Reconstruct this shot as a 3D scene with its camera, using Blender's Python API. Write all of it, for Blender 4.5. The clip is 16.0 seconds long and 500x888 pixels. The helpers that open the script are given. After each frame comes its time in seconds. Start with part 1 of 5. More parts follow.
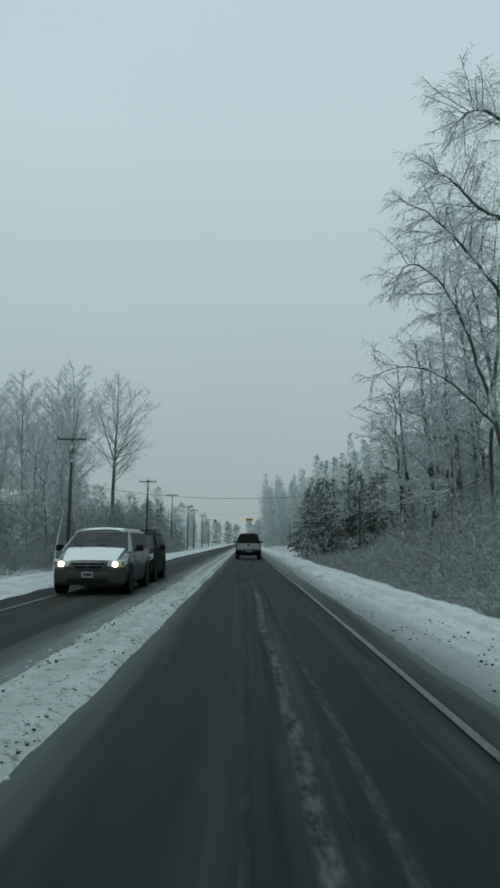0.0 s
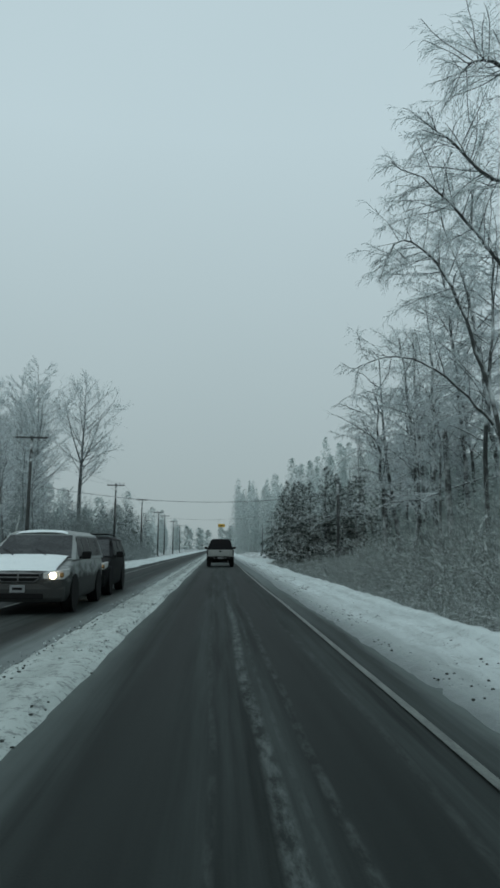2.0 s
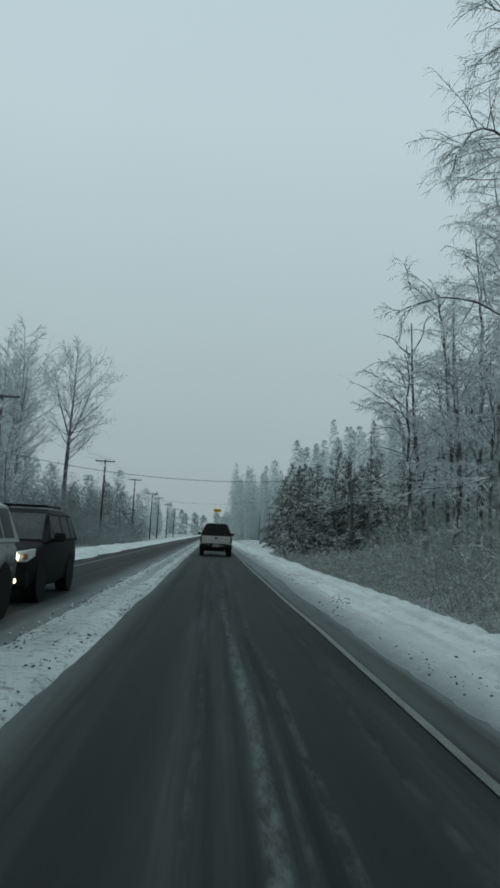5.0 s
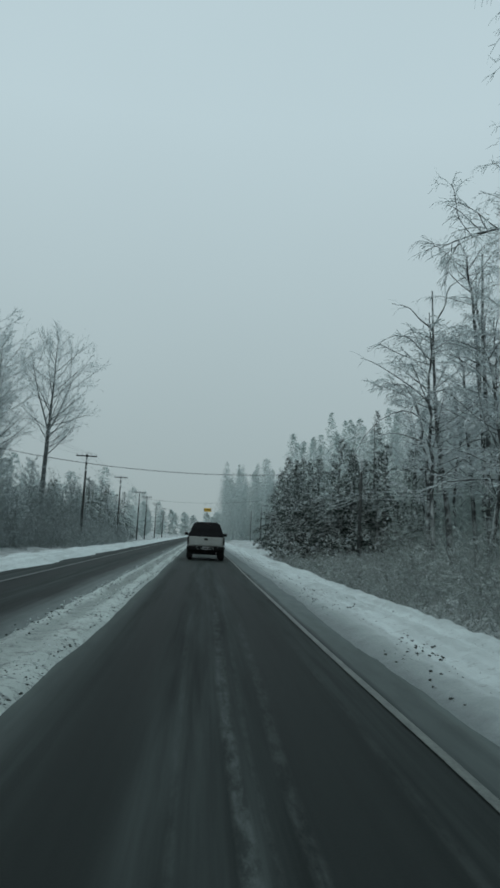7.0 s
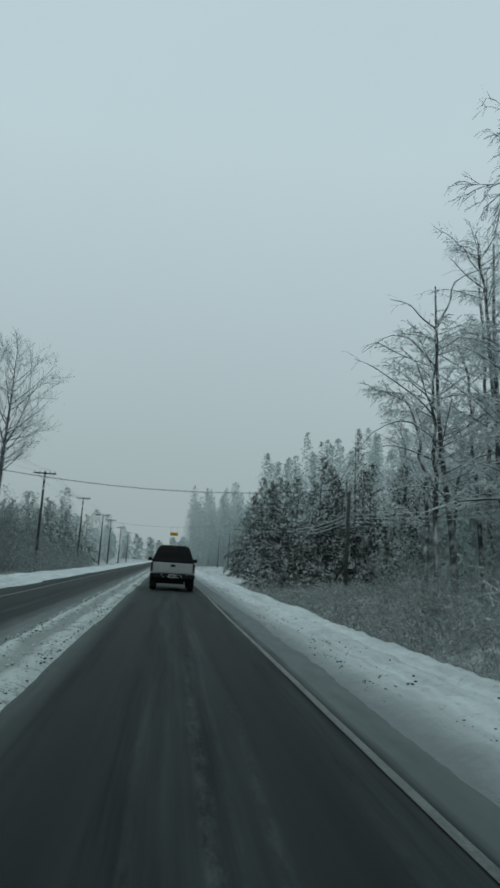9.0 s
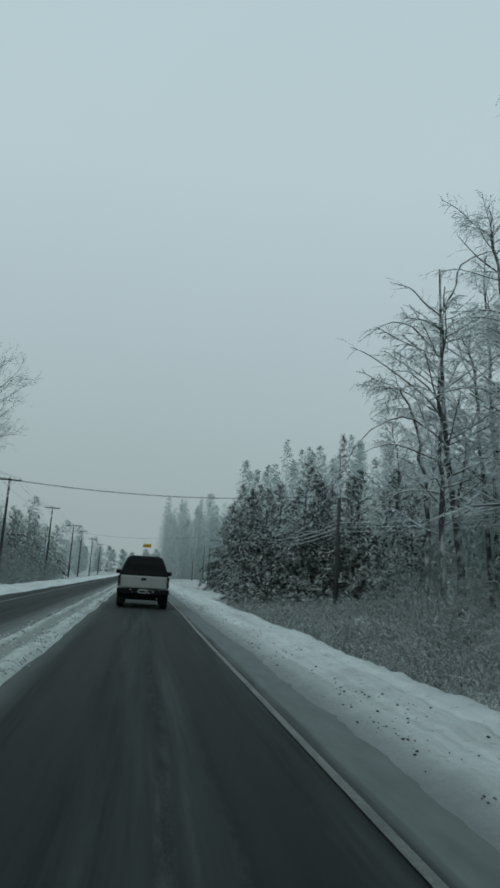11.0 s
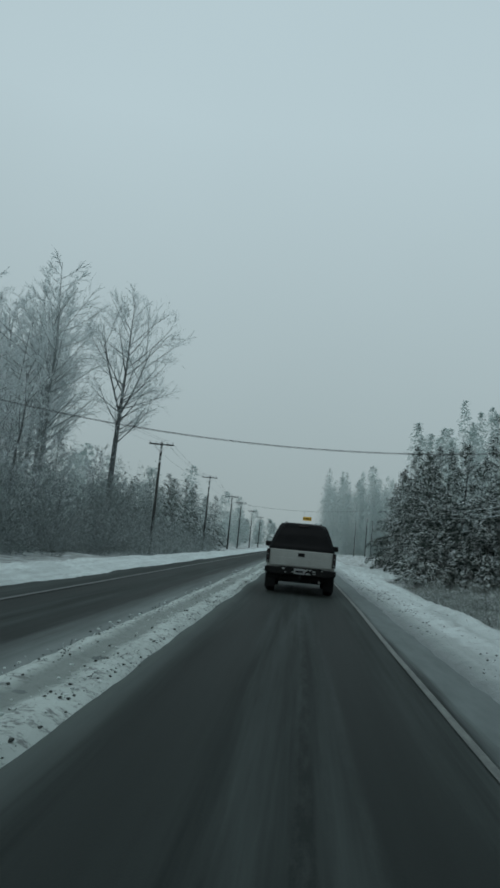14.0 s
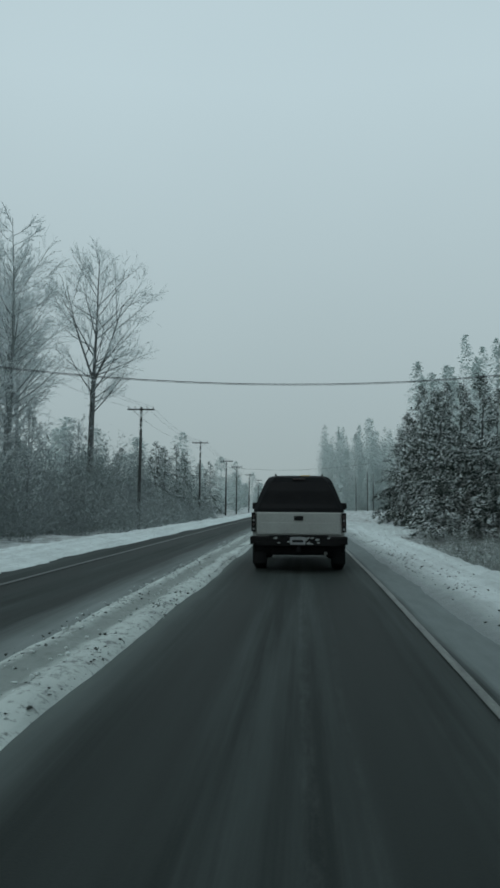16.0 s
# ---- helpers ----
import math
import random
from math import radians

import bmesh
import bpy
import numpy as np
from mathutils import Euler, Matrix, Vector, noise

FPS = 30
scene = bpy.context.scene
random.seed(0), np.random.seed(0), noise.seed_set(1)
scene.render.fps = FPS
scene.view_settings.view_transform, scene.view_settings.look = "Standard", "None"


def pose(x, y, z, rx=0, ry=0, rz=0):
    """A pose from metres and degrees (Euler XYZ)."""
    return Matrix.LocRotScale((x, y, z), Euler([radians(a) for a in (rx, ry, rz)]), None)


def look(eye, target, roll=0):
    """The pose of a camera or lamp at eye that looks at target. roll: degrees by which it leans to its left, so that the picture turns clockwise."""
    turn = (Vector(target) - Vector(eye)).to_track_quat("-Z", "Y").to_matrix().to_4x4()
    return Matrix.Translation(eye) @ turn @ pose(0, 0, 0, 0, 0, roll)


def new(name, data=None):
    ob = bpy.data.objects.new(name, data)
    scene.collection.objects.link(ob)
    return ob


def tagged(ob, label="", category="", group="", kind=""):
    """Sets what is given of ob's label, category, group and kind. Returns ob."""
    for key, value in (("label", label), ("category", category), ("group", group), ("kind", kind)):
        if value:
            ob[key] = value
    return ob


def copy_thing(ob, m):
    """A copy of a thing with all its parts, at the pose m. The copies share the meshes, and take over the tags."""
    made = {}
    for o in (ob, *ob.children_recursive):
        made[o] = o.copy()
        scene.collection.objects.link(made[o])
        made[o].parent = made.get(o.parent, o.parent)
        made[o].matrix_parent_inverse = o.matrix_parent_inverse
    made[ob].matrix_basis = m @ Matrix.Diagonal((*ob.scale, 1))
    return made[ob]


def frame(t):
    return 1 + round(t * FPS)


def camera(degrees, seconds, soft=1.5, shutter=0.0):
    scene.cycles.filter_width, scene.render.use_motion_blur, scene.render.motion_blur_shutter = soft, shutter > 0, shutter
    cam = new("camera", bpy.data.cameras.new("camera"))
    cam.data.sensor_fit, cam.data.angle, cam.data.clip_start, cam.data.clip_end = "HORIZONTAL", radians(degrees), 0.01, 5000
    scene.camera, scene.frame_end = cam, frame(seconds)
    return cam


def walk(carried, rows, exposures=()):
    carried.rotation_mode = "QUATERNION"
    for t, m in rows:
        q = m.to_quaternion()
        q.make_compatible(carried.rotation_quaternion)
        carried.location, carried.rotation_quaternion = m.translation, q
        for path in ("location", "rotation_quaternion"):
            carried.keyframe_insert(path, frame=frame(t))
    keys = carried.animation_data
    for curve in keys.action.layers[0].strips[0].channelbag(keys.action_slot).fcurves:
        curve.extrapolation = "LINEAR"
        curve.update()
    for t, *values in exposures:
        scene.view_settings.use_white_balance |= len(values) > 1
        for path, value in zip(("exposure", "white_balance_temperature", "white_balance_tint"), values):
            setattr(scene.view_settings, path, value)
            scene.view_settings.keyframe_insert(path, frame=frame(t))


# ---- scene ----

# camera and its way along the lane
cam = camera(36.8, 16.0, soft=3.0)
PATH = [
    (0, -0.046, 0.000, 1.383, 97.39, -0.27, -0.34),
    (0.5, -0.052, 0.990, 1.379, 97.43, -1.03, -1.46),
    (1, -0.051, 2.000, 1.371, 97.36, -0.30, -1.79),
    (1.5, -0.062, 2.920, 1.365, 97.23, 0.89, -1.77),
    (2, -0.048, 3.823, 1.369, 97.88, -0.35, -2.47),
    (2.5, -0.062, 4.897, 1.373, 97.87, -1.48, -1.71),
    (3, -0.062, 6.089, 1.374, 98.53, -2.64, -2.00),
    (3.5, -0.099, 7.465, 1.375, 97.97, -2.31, -2.08),
    (3.7, -0.096, 8.029, 1.375, 97.67, -2.84, -2.18),
    (5.8, -0.085, 15.013, 1.375, 96.74, -2.90, -3.39),
    (6, -0.091, 15.683, 1.375, 96.68, -3.27, -3.58),
    (6.5, -0.072, 17.413, 1.374, 97.00, -2.57, -4.15),
    (7, -0.056, 19.022, 1.380, 97.00, -2.80, -3.64),
    (7.5, -0.060, 20.604, 1.386, 96.79, -2.86, -3.52),
    (8, -0.095, 22.088, 1.383, 97.14, -2.05, -3.32),
    (8.5, -0.069, 23.358, 1.383, 98.37, -4.87, -3.68),
    (9, -0.080, 24.757, 1.382, 99.09, -3.47, -6.20),
    (9.2, -0.073, 25.248, 1.382, 98.87, -4.30, -7.59),
    (11.3, 0.038, 29.713, 1.390, 100.24, -3.58, -8.20),
    (11.5, 0.036, 30.238, 1.390, 100.07, -3.25, -7.36),
    (12, 0.063, 31.447, 1.384, 99.72, -3.94, -5.20),
    (12.5, 0.087, 32.795, 1.381, 99.22, -4.79, -1.59),
    (13, 0.068, 34.082, 1.390, 97.42, -6.12, 3.41),
    (13.5, 0.109, 35.595, 1.382, 96.83, -4.98, 4.15),
    (14, 0.150, 37.192, 1.376, 97.35, -5.28, 3.87),
    (14.5, 0.135, 38.773, 1.380, 98.04, -8.86, 0.77),
    (15, 0.208, 40.309, 1.388, 94.88, -0.17, 5.40),
    (15.5, 0.257, 41.702, 1.394, 95.94, 0.66, 7.33),
    (16, 0.251, 43.005, 1.377, 94.65, -0.33, 3.96),
]

walk(cam, [(t, pose(*p)) for t, *p in PATH], [(0.0, 0.05), (6.0, 0.04), (9.0, 0.03), (11.5, -0.05), (13.0, -0.07), (14.5, 0.0), (15.5, 0.08), (16.0, 0.05)])

# overcast winter sky and a weak, wide sun behind the cloud
world = bpy.data.worlds.new("overcast_sky")
scene.world = world
world.use_nodes = True
wt = world.node_tree
wt.nodes.clear()
w_out = wt.nodes.new("ShaderNodeOutputWorld")
w_bg = wt.nodes.new("ShaderNodeBackground")
w_sky = wt.nodes.new("ShaderNodeTexSky")
w_sky.sky_type = "NISHITA"
w_sky.sun_disc = False
w_sky.sun_elevation = radians(28)
w_sky.sun_rotation = radians(200)
w_skyscale = wt.nodes.new("ShaderNodeVectorMath")
w_skyscale.operation = "SCALE"
w_skyscale.inputs["Scale"].default_value = 0.06
w_coord = wt.nodes.new("ShaderNodeTexCoord")
w_sep = wt.nodes.new("ShaderNodeSeparateXYZ")
w_ramp = wt.nodes.new("ShaderNodeValToRGB")
e = w_ramp.color_ramp.elements
e[0].position, e[0].color = 0.0, (0.312, 0.385, 0.395, 1)
e[1].position, e[1].color = 0.85, (0.485, 0.617, 0.668, 1)
m_el = e.new(0.22)
m_el.color = (0.40, 0.497, 0.519, 1)
m_el = e.new(0.5)
m_el.color = (0.487, 0.611, 0.653, 1)
w_noise = wt.nodes.new("ShaderNodeTexNoise")
w_noise.inputs["Scale"].default_value = 2.2
w_noise.inputs["Detail"].default_value = 4
w_map = wt.nodes.new("ShaderNodeMapRange")
w_map.inputs["To Min"].default_value, w_map.inputs["To Max"].default_value = 0.96, 1.04
w_mul = wt.nodes.new("ShaderNodeVectorMath")
w_mul.operation = "SCALE"
w_mix = wt.nodes.new("ShaderNodeMix")
w_mix.data_type = "RGBA"
w_mix.inputs["Factor"].default_value = 0.97
L = wt.links.new
L(w_coord.outputs["Generated"], w_sep.inputs[0])
L(w_sep.outputs["Z"], w_ramp.inputs[0])
L(w_coord.outputs["Generated"], w_noise.inputs["Vector"])
L(w_noise.outputs["Fac"], w_map.inputs["Value"])
L(w_ramp.outputs["Color"], w_mul.inputs[0])
L(w_map.outputs["Result"], w_mul.inputs["Scale"])
L(w_sky.outputs[0], w_skyscale.inputs[0])
L(w_skyscale.outputs[0], w_mix.inputs[6])
L(w_mul.outputs[0], w_mix.inputs[7])
L(w_mix.outputs[2], w_bg.inputs["Color"])
L(w_bg.outputs[0], w_out.inputs["Surface"])
w_bg.inputs["Strength"].default_value = 1.0

sun_data = bpy.data.lights.new("sun", "SUN")
sun_data.energy, sun_data.angle, sun_data.color = 0.3, radians(40), (1.0, 0.97, 0.93)
sun = new("sun", sun_data)
sun.matrix_world = look((0, 0, 60), (25, 50, 0))


# ---------------------------------------------------------------- materials
class Nodes:
    """A small builder for node materials."""

    def __init__(self, name):
        self.mat = bpy.data.materials.new(name)
        self.mat.use_nodes = True
        self.t = self.mat.node_tree
        self.bsdf = self.t.nodes["Principled BSDF"]

    def n(self, kind, **values):
        node = self.t.nodes.new(kind)
        for key, value in values.items():
            node.inputs[key.replace("_", " ")].default_value = value
        return node

    def link(self, a, b):
        self.t.links.new(a, b)

    def coords(self, scale=(1, 1, 1)):
        c = self.n("ShaderNodeTexCoord")
        m = self.n("ShaderNodeMapping", Scale=scale)
        self.link(c.outputs["Object"], m.inputs["Vector"])
        return m.outputs["Vector"]

    def world(self, scale=(1, 1, 1)):
        c = self.n("ShaderNodeNewGeometry")
        m = self.n("ShaderNodeMapping", Scale=scale)
        self.link(c.outputs["Position"], m.inputs["Vector"])
        return m.outputs["Vector"]

    def noise(self, vector, scale, detail=4, rough=0.6):
        x = self.n("ShaderNodeTexNoise", Scale=scale, Detail=detail, Roughness=rough)
        self.link(vector, x.inputs["Vector"])
        return x.outputs["Fac"]

    def ramp(self, value, lo, hi, a=0.0, b=1.0):
        m = self.n("ShaderNodeMapRange")
        for key, v in (("From Min", lo), ("From Max", hi), ("To Min", a), ("To Max", b)):
            m.inputs[key].default_value = v
        self.link(value, m.inputs["Value"])
        return m.outputs["Result"]

    def maths(self, op, a, b=0.0):
        m = self.n("ShaderNodeMath")
        m.operation = op
        for i, v in enumerate((a, b)):
            if isinstance(v, (int, float)):
                m.inputs[i].default_value = v
            else:
                self.link(v, m.inputs[i])
        return m.outputs[0]

    def mix(self, f, a, b):
        m = self.n("ShaderNodeMix")
        m.data_type = "RGBA"
        for i, v in ((0, f), (6, a), (7, b)):
            if isinstance(v, (int, float)):
                m.inputs[i].default_value = v
            elif isinstance(v, tuple):
                m.inputs[i].default_value = (v[0] * 0.965, v[1], v[2] * 0.975, 1)
            else:
                self.link(v, m.inputs[i])
        return m.outputs[2]

    def up(self):
        g = self.n("ShaderNodeNewGeometry")
        s = self.n("ShaderNodeSeparateXYZ")
        self.link(g.outputs["Normal"], s.inputs[0])
        return s.outputs["Z"]

    def across(self):
        g = self.n("ShaderNodeNewGeometry")
        s = self.n("ShaderNodeSeparateXYZ")
        self.link(g.outputs["Position"], s.inputs[0])
        return s.outputs["X"]

    def along(self):
        g = self.n("ShaderNodeNewGeometry")
        s = self.n("ShaderNodeSeparateXYZ")
        self.link(g.outputs["Position"], s.inputs[0])
        return s.outputs["Y"]

    def finish(self, color, rough=0.7, bump=None, strength=0.3, distance=0.02, metal=0.0, spec=None):
        for key, v in (("Base Color", color), ("Roughness", rough), ("Metallic", metal)):
            if isinstance(v, (int, float)):
                self.bsdf.inputs[key].default_value = v
            elif isinstance(v, tuple):
                self.bsdf.inputs[key].default_value = (*v, 1)
            else:
                self.link(v, self.bsdf.inputs[key])
        if spec is not None:
            self.bsdf.inputs["Specular IOR Level"].default_value = spec
        if bump is not None:
            b = self.n("ShaderNodeBump", Strength=strength, Distance=distance)
            self.link(bump, b.inputs["Height"])
            self.link(b.outputs["Normal"], self.bsdf.inputs["Normal"])
        return self.mat


def snow_material(name, clean, dirty, dirt_lo, dirt_hi, scale=1.0):
    m = Nodes(name)
    v = m.world()
    big = m.noise(v, 0.7 * scale, 5)
    fine = m.noise(v, 14 * scale, 6, 0.7)
    lumps = m.noise(v, 4 * scale, 4)
    f = m.ramp(m.maths("ADD", m.maths("MULTIPLY", big, 0.55), m.maths("MULTIPLY", fine, 0.45)), dirt_lo, dirt_hi)
    c = m.mix(f, clean, dirty)
    h = m.maths("ADD", m.maths("MULTIPLY", lumps, 0.7), m.maths("MULTIPLY", fine, 0.3))
    return m.finish(c, 0.65, h, 0.5, 0.05)


def median_material():
    """Slushy snow with a dark tyre groove along it."""
    m = Nodes("dirty_slush_snow")
    v = m.world()
    x = m.across()
    wob = m.maths("ADD", x, m.ramp(m.noise(m.world((0.2, 0.25, 1)), 1.0, 3), 0.3, 0.7, -0.09, 0.09))
    groove = m.ramp(m.maths("ABSOLUTE", m.maths("SUBTRACT", wob, -1.98)), 0.10, 0.24, 0.85, 0.0)
    groove = m.maths("MULTIPLY", groove, m.ramp(m.along(), 24, 38, 0.25, 1.0))
    big = m.noise(m.world((1.5, 0.5, 1)), 1.2, 5)
    fine = m.noise(v, 18, 6, 0.75)
    mid = m.noise(v, 6, 5, 0.7)
    dirt = m.ramp(m.maths("ADD", m.maths("MULTIPLY", mid, 0.55), m.maths("MULTIPLY", fine, 0.45)), 0.515, 0.59, 0.0, 0.85)
    c = m.mix(m.ramp(big, 0.35, 0.7), (0.51, 0.56, 0.545), (0.36, 0.40, 0.39))
    c = m.mix(dirt, c, (0.11, 0.12, 0.12))
    c = m.mix(groove, c, (0.15, 0.176, 0.166))
    return m.finish(c, 0.6, m.maths("ADD", m.maths("MULTIPLY", mid, 0.6), m.maths("MULTIPLY", fine, 0.7)), 0.8, 0.035)


def bank_material():
    """Ploughed snow: grey slush speckles and faint drag lines along the road."""
    m = Nodes("ploughed_snow")
    v = m.world()
    drag = m.noise(m.world((5.0, 0.12, 1)), 1.0, 5)
    big = m.noise(v, 0.8, 5)
    mid = m.noise(v, 5, 5, 0.7)
    fine = m.noise(v, 22, 6, 0.75)
    c = m.mix(m.ramp(m.maths("ADD", m.maths("MULTIPLY", drag, 0.6), m.maths("MULTIPLY", big, 0.4)), 0.40, 0.64), (0.66, 0.71, 0.72), (0.43, 0.47, 0.475))
    speck = m.ramp(m.maths("ADD", m.maths("MULTIPLY", mid, 0.5), m.maths("MULTIPLY", fine, 0.5)), 0.535, 0.63, 0.0, 0.75)
    c = m.mix(speck, c, (0.22, 0.235, 0.235))
    # grey slush along the edge that faces the lane
    inner = m.maths("SUBTRACT", m.across(), m.ramp(m.along(), 28, 44, 0.0, 0.12))
    inner = m.maths("ADD", inner, m.ramp(m.maths("ADD", m.maths("MULTIPLY", mid, 0.5), m.maths("MULTIPLY", big, 0.5)), 0.35, 0.65, -0.10, 0.10))
    slush = m.maths("MULTIPLY", m.ramp(inner, 2.12, 2.75, 1.0, 0.0), m.ramp(m.across(), 0, 1))
    c = m.mix(slush, c, (0.19, 0.215, 0.218))
    height = m.maths("ADD", m.maths("MULTIPLY", mid, 0.7), m.maths("ADD", m.maths("MULTIPLY", fine, 0.3), m.maths("MULTIPLY", drag, 0.6)))
    return m.finish(c, 0.65, height, 0.9, 0.09)


def asphalt_material():
    m = Nodes("wet_asphalt")
    x = m.across()
    stretched = m.noise(m.world((3.0, 0.10, 1.0)), 1.6, 5)
    streak = m.noise(m.world((4.0, 0.04, 1.0)), 1.0, 4)
    grain = m.noise(m.world(), 60, 3)
    # wheel paths of the two lanes, wandering a little
    wob = m.maths("ADD", x, m.ramp(m.noise(m.world((0.4, 0.06, 1)), 1.0, 2), 0.3, 0.7, -0.15, 0.15))
    tracks = None
    for centre in (-0.68, 0.86, -3.1, -4.45):
        d = m.maths("ABSOLUTE", m.maths("SUBTRACT", wob, centre))
        k = m.ramp(d, 0.16, 0.42, 1.0, 0.0)
        tracks = k if tracks is None else m.maths("MAXIMUM", tracks, k)
    film_sheen = m.ramp(m.maths("ADD", m.maths("MULTIPLY", stretched, 0.5), m.maths("MULTIPLY", streak, 0.5)), 0.40, 0.66)
    film_sheen = m.maths("MULTIPLY", film_sheen, m.ramp(tracks, 0, 1, 1.0, 0.18))
    edge = m.ramp(m.maths("ADD", x, m.ramp(stretched, 0.3, 0.7, -0.05, 0.05)), 1.62, 1.74)
    edge = m.maths("MULTIPLY", edge, m.ramp(m.along(), 14, 35, 0.12, 1.0))
    rim = m.ramp(m.maths("ADD", x, m.ramp(stretched, 0.3, 0.7, -0.08, 0.08)), 1.86, 2.08, 0.0, 0.85)
    edge = m.maths("MAXIMUM", edge, rim)
    spill = m.ramp(m.maths("ABSOLUTE", m.maths("ADD", m.maths("ADD", x, 2.3), m.ramp(stretched, 0.3, 0.7, -0.12, 0.12))), 0.2, 0.85, 0.9, 0.0)
    # broad paler bands: wet sheen put into the colour with the slush film
    film_sheen = m.maths("MULTIPLY", film_sheen, m.ramp(m.noise(m.world((0.5, 0.05, 1)), 1.5, 3), 0.3, 0.7, 0.25, 0.8))
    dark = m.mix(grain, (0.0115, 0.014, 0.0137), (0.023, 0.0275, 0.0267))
    # base greyed farther along, sky reflection on wet road put into colour
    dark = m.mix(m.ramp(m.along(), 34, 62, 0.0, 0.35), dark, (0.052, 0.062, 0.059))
    c = m.mix(film_sheen, dark, (0.088, 0.103, 0.102))
    # broken lines of slush left between the wheel paths
    crumbs = m.ramp(m.noise(m.world((9.0, 2.2, 1.0)), 1.0, 6, 0.75), 0.42, 0.62)
    for centre, wide, most in ((0.28, 0.075, 0.42), (0.60, 0.05, 0.22), (0.42, 0.03, 0.14), (-0.12, 0.04, 0.12), (1.18, 0.05, 0.12)):
        k = m.ramp(m.maths("ABSOLUTE", m.maths("SUBTRACT", wob, centre)), wide * 0.4, wide, most, 0.0)
        k = m.maths("MULTIPLY", m.maths("MULTIPLY", k, crumbs), m.ramp(m.along(), 16, 36, 1.0, 0.2))
        c = m.mix(k, c, (0.20, 0.222, 0.22))
    shoulder = m.ramp(m.noise(m.world((2.5, 0.5, 1.0)), 2.0, 5), 0.3, 0.7, 0.72, 1.0)
    c = m.mix(m.maths("MULTIPLY", edge, shoulder), c, m.mix(m.ramp(m.along(), 26, 42), (0.14, 0.16, 0.16), (0.17, 0.194, 0.197)))
    c = m.mix(m.maths("MULTIPLY", spill, shoulder), c, (0.21, 0.235, 0.236))
    fringe = m.ramp(m.maths("ADD", x, m.ramp(stretched, 0.3, 0.7, -0.10, 0.10)), -1.42, -1.10, 0.6, 0.0)
    fringe = m.maths("MULTIPLY", fringe, m.ramp(x, -1.8, -1.6))
    c = m.mix(m.maths("MULTIPLY", fringe, shoulder), c, (0.15, 0.172, 0.17))
    r = m.maths("ADD", m.ramp(tracks, 0, 1, 0.72, 0.62), m.maths("MULTIPLY", grain, 0.1))
    return m.finish(c, r, m.maths("ADD", m.maths("MULTIPLY", grain, 0.4), film_sheen), 0.3, 0.01, spec=0.07)


def line_material(name, fresh):
    m = Nodes(name)
    worn = m.ramp(m.maths("ADD", m.maths("MULTIPLY", m.noise(m.world((4, 0.5, 1)), 3, 5), 0.6),
                          m.maths("MULTIPLY", m.noise(m.world(), 30, 3), 0.4)), 0.38, 0.60)
    c = m.mix(worn, fresh, (0.06, 0.068, 0.066))
    return m.finish(c, 0.55, worn, 0.2, 0.005)


def bark_material(name, dark, light, snow, lo, hi, amount=0.9, flat=False):
    """Bark with snow lying on what faces up (on either face of a flat twig)."""
    m = Nodes(name)
    v = m.coords()
    g = m.noise(m.coords((6, 6, 1.2)), 3, 5)
    patch = m.noise(v, 1.3, 4)
    bark = m.mix(m.ramp(g, 0.35, 0.65), dark, light)
    up = m.maths("ABSOLUTE", m.up()) if flat else m.up()
    f = m.ramp(m.maths("ADD", up, m.ramp(patch, 0.3, 0.7, -0.5, 0.5)), lo, hi, 0.0, amount)
    return m.finish(m.mix(f, bark, snow), 0.85, g, 0.5, 0.02)


def needle_material(name, a, b, snow, lo, hi, amount=0.92, both=True, clear=0.0):
    """Needles or fine twigs with patches of snow, on both sides or on the upper side alone; clear: light let through,
    which brightens the hazed far woods.
    """
    m = Nodes(name)
    v = m.world()
    f = m.noise(v, 2.8, 5, 0.75)
    rnd = m.n("ShaderNodeNewGeometry").outputs["Random Per Island"]
    patch = m.ramp(m.noise(v, 0.55, 4, 0.6), 0.32, 0.68)
    green = m.mix(m.maths("ADD", m.maths("MULTIPLY", rnd, 0.5), m.maths("MULTIPLY", patch, 0.5)), a, b)
    s = m.ramp(m.maths("ADD", m.maths("ADD", m.maths("ABSOLUTE", m.up()) if both else m.up(), m.ramp(f, 0.3, 0.7, -0.55, 0.55)),
                       m.ramp(rnd, 0, 1, -0.14, 0.14)), lo, hi, 0.0, amount)
    c = m.mix(s, green, snow)
    if clear:
        thin = m.n("ShaderNodeBsdfTranslucent")
        m.link(c, thin.inputs["Color"])
        both_ways = m.n("ShaderNodeMixShader", Fac=clear)
        m.link(m.bsdf.outputs[0], both_ways.inputs[1])
        m.link(thin.outputs[0], both_ways.inputs[2])
        m.link(both_ways.outputs[0], m.t.nodes["Material Output"].inputs["Surface"])
    return m.finish(c, 0.8)


def paint_material(name, base, dirt=(0.10, 0.10, 0.10), amount=0.5, rough=0.35, coat=0.3, spec=0.5):
    m = Nodes(name)
    v = m.coords()
    f = m.ramp(m.maths("ADD", m.maths("MULTIPLY", m.noise(v, 2.5, 5), 0.6), m.maths("MULTIPLY", m.noise(v, 25, 4), 0.4)),
               0.42, 0.70, 0.0, amount)
    m.bsdf.inputs["Coat Weight"].default_value = coat
    return m.finish(m.mix(f, base, dirt), m.ramp(f, 0, 1, rough, 0.8), m.noise(v, 40, 2), 0.05, 0.002, spec=spec)


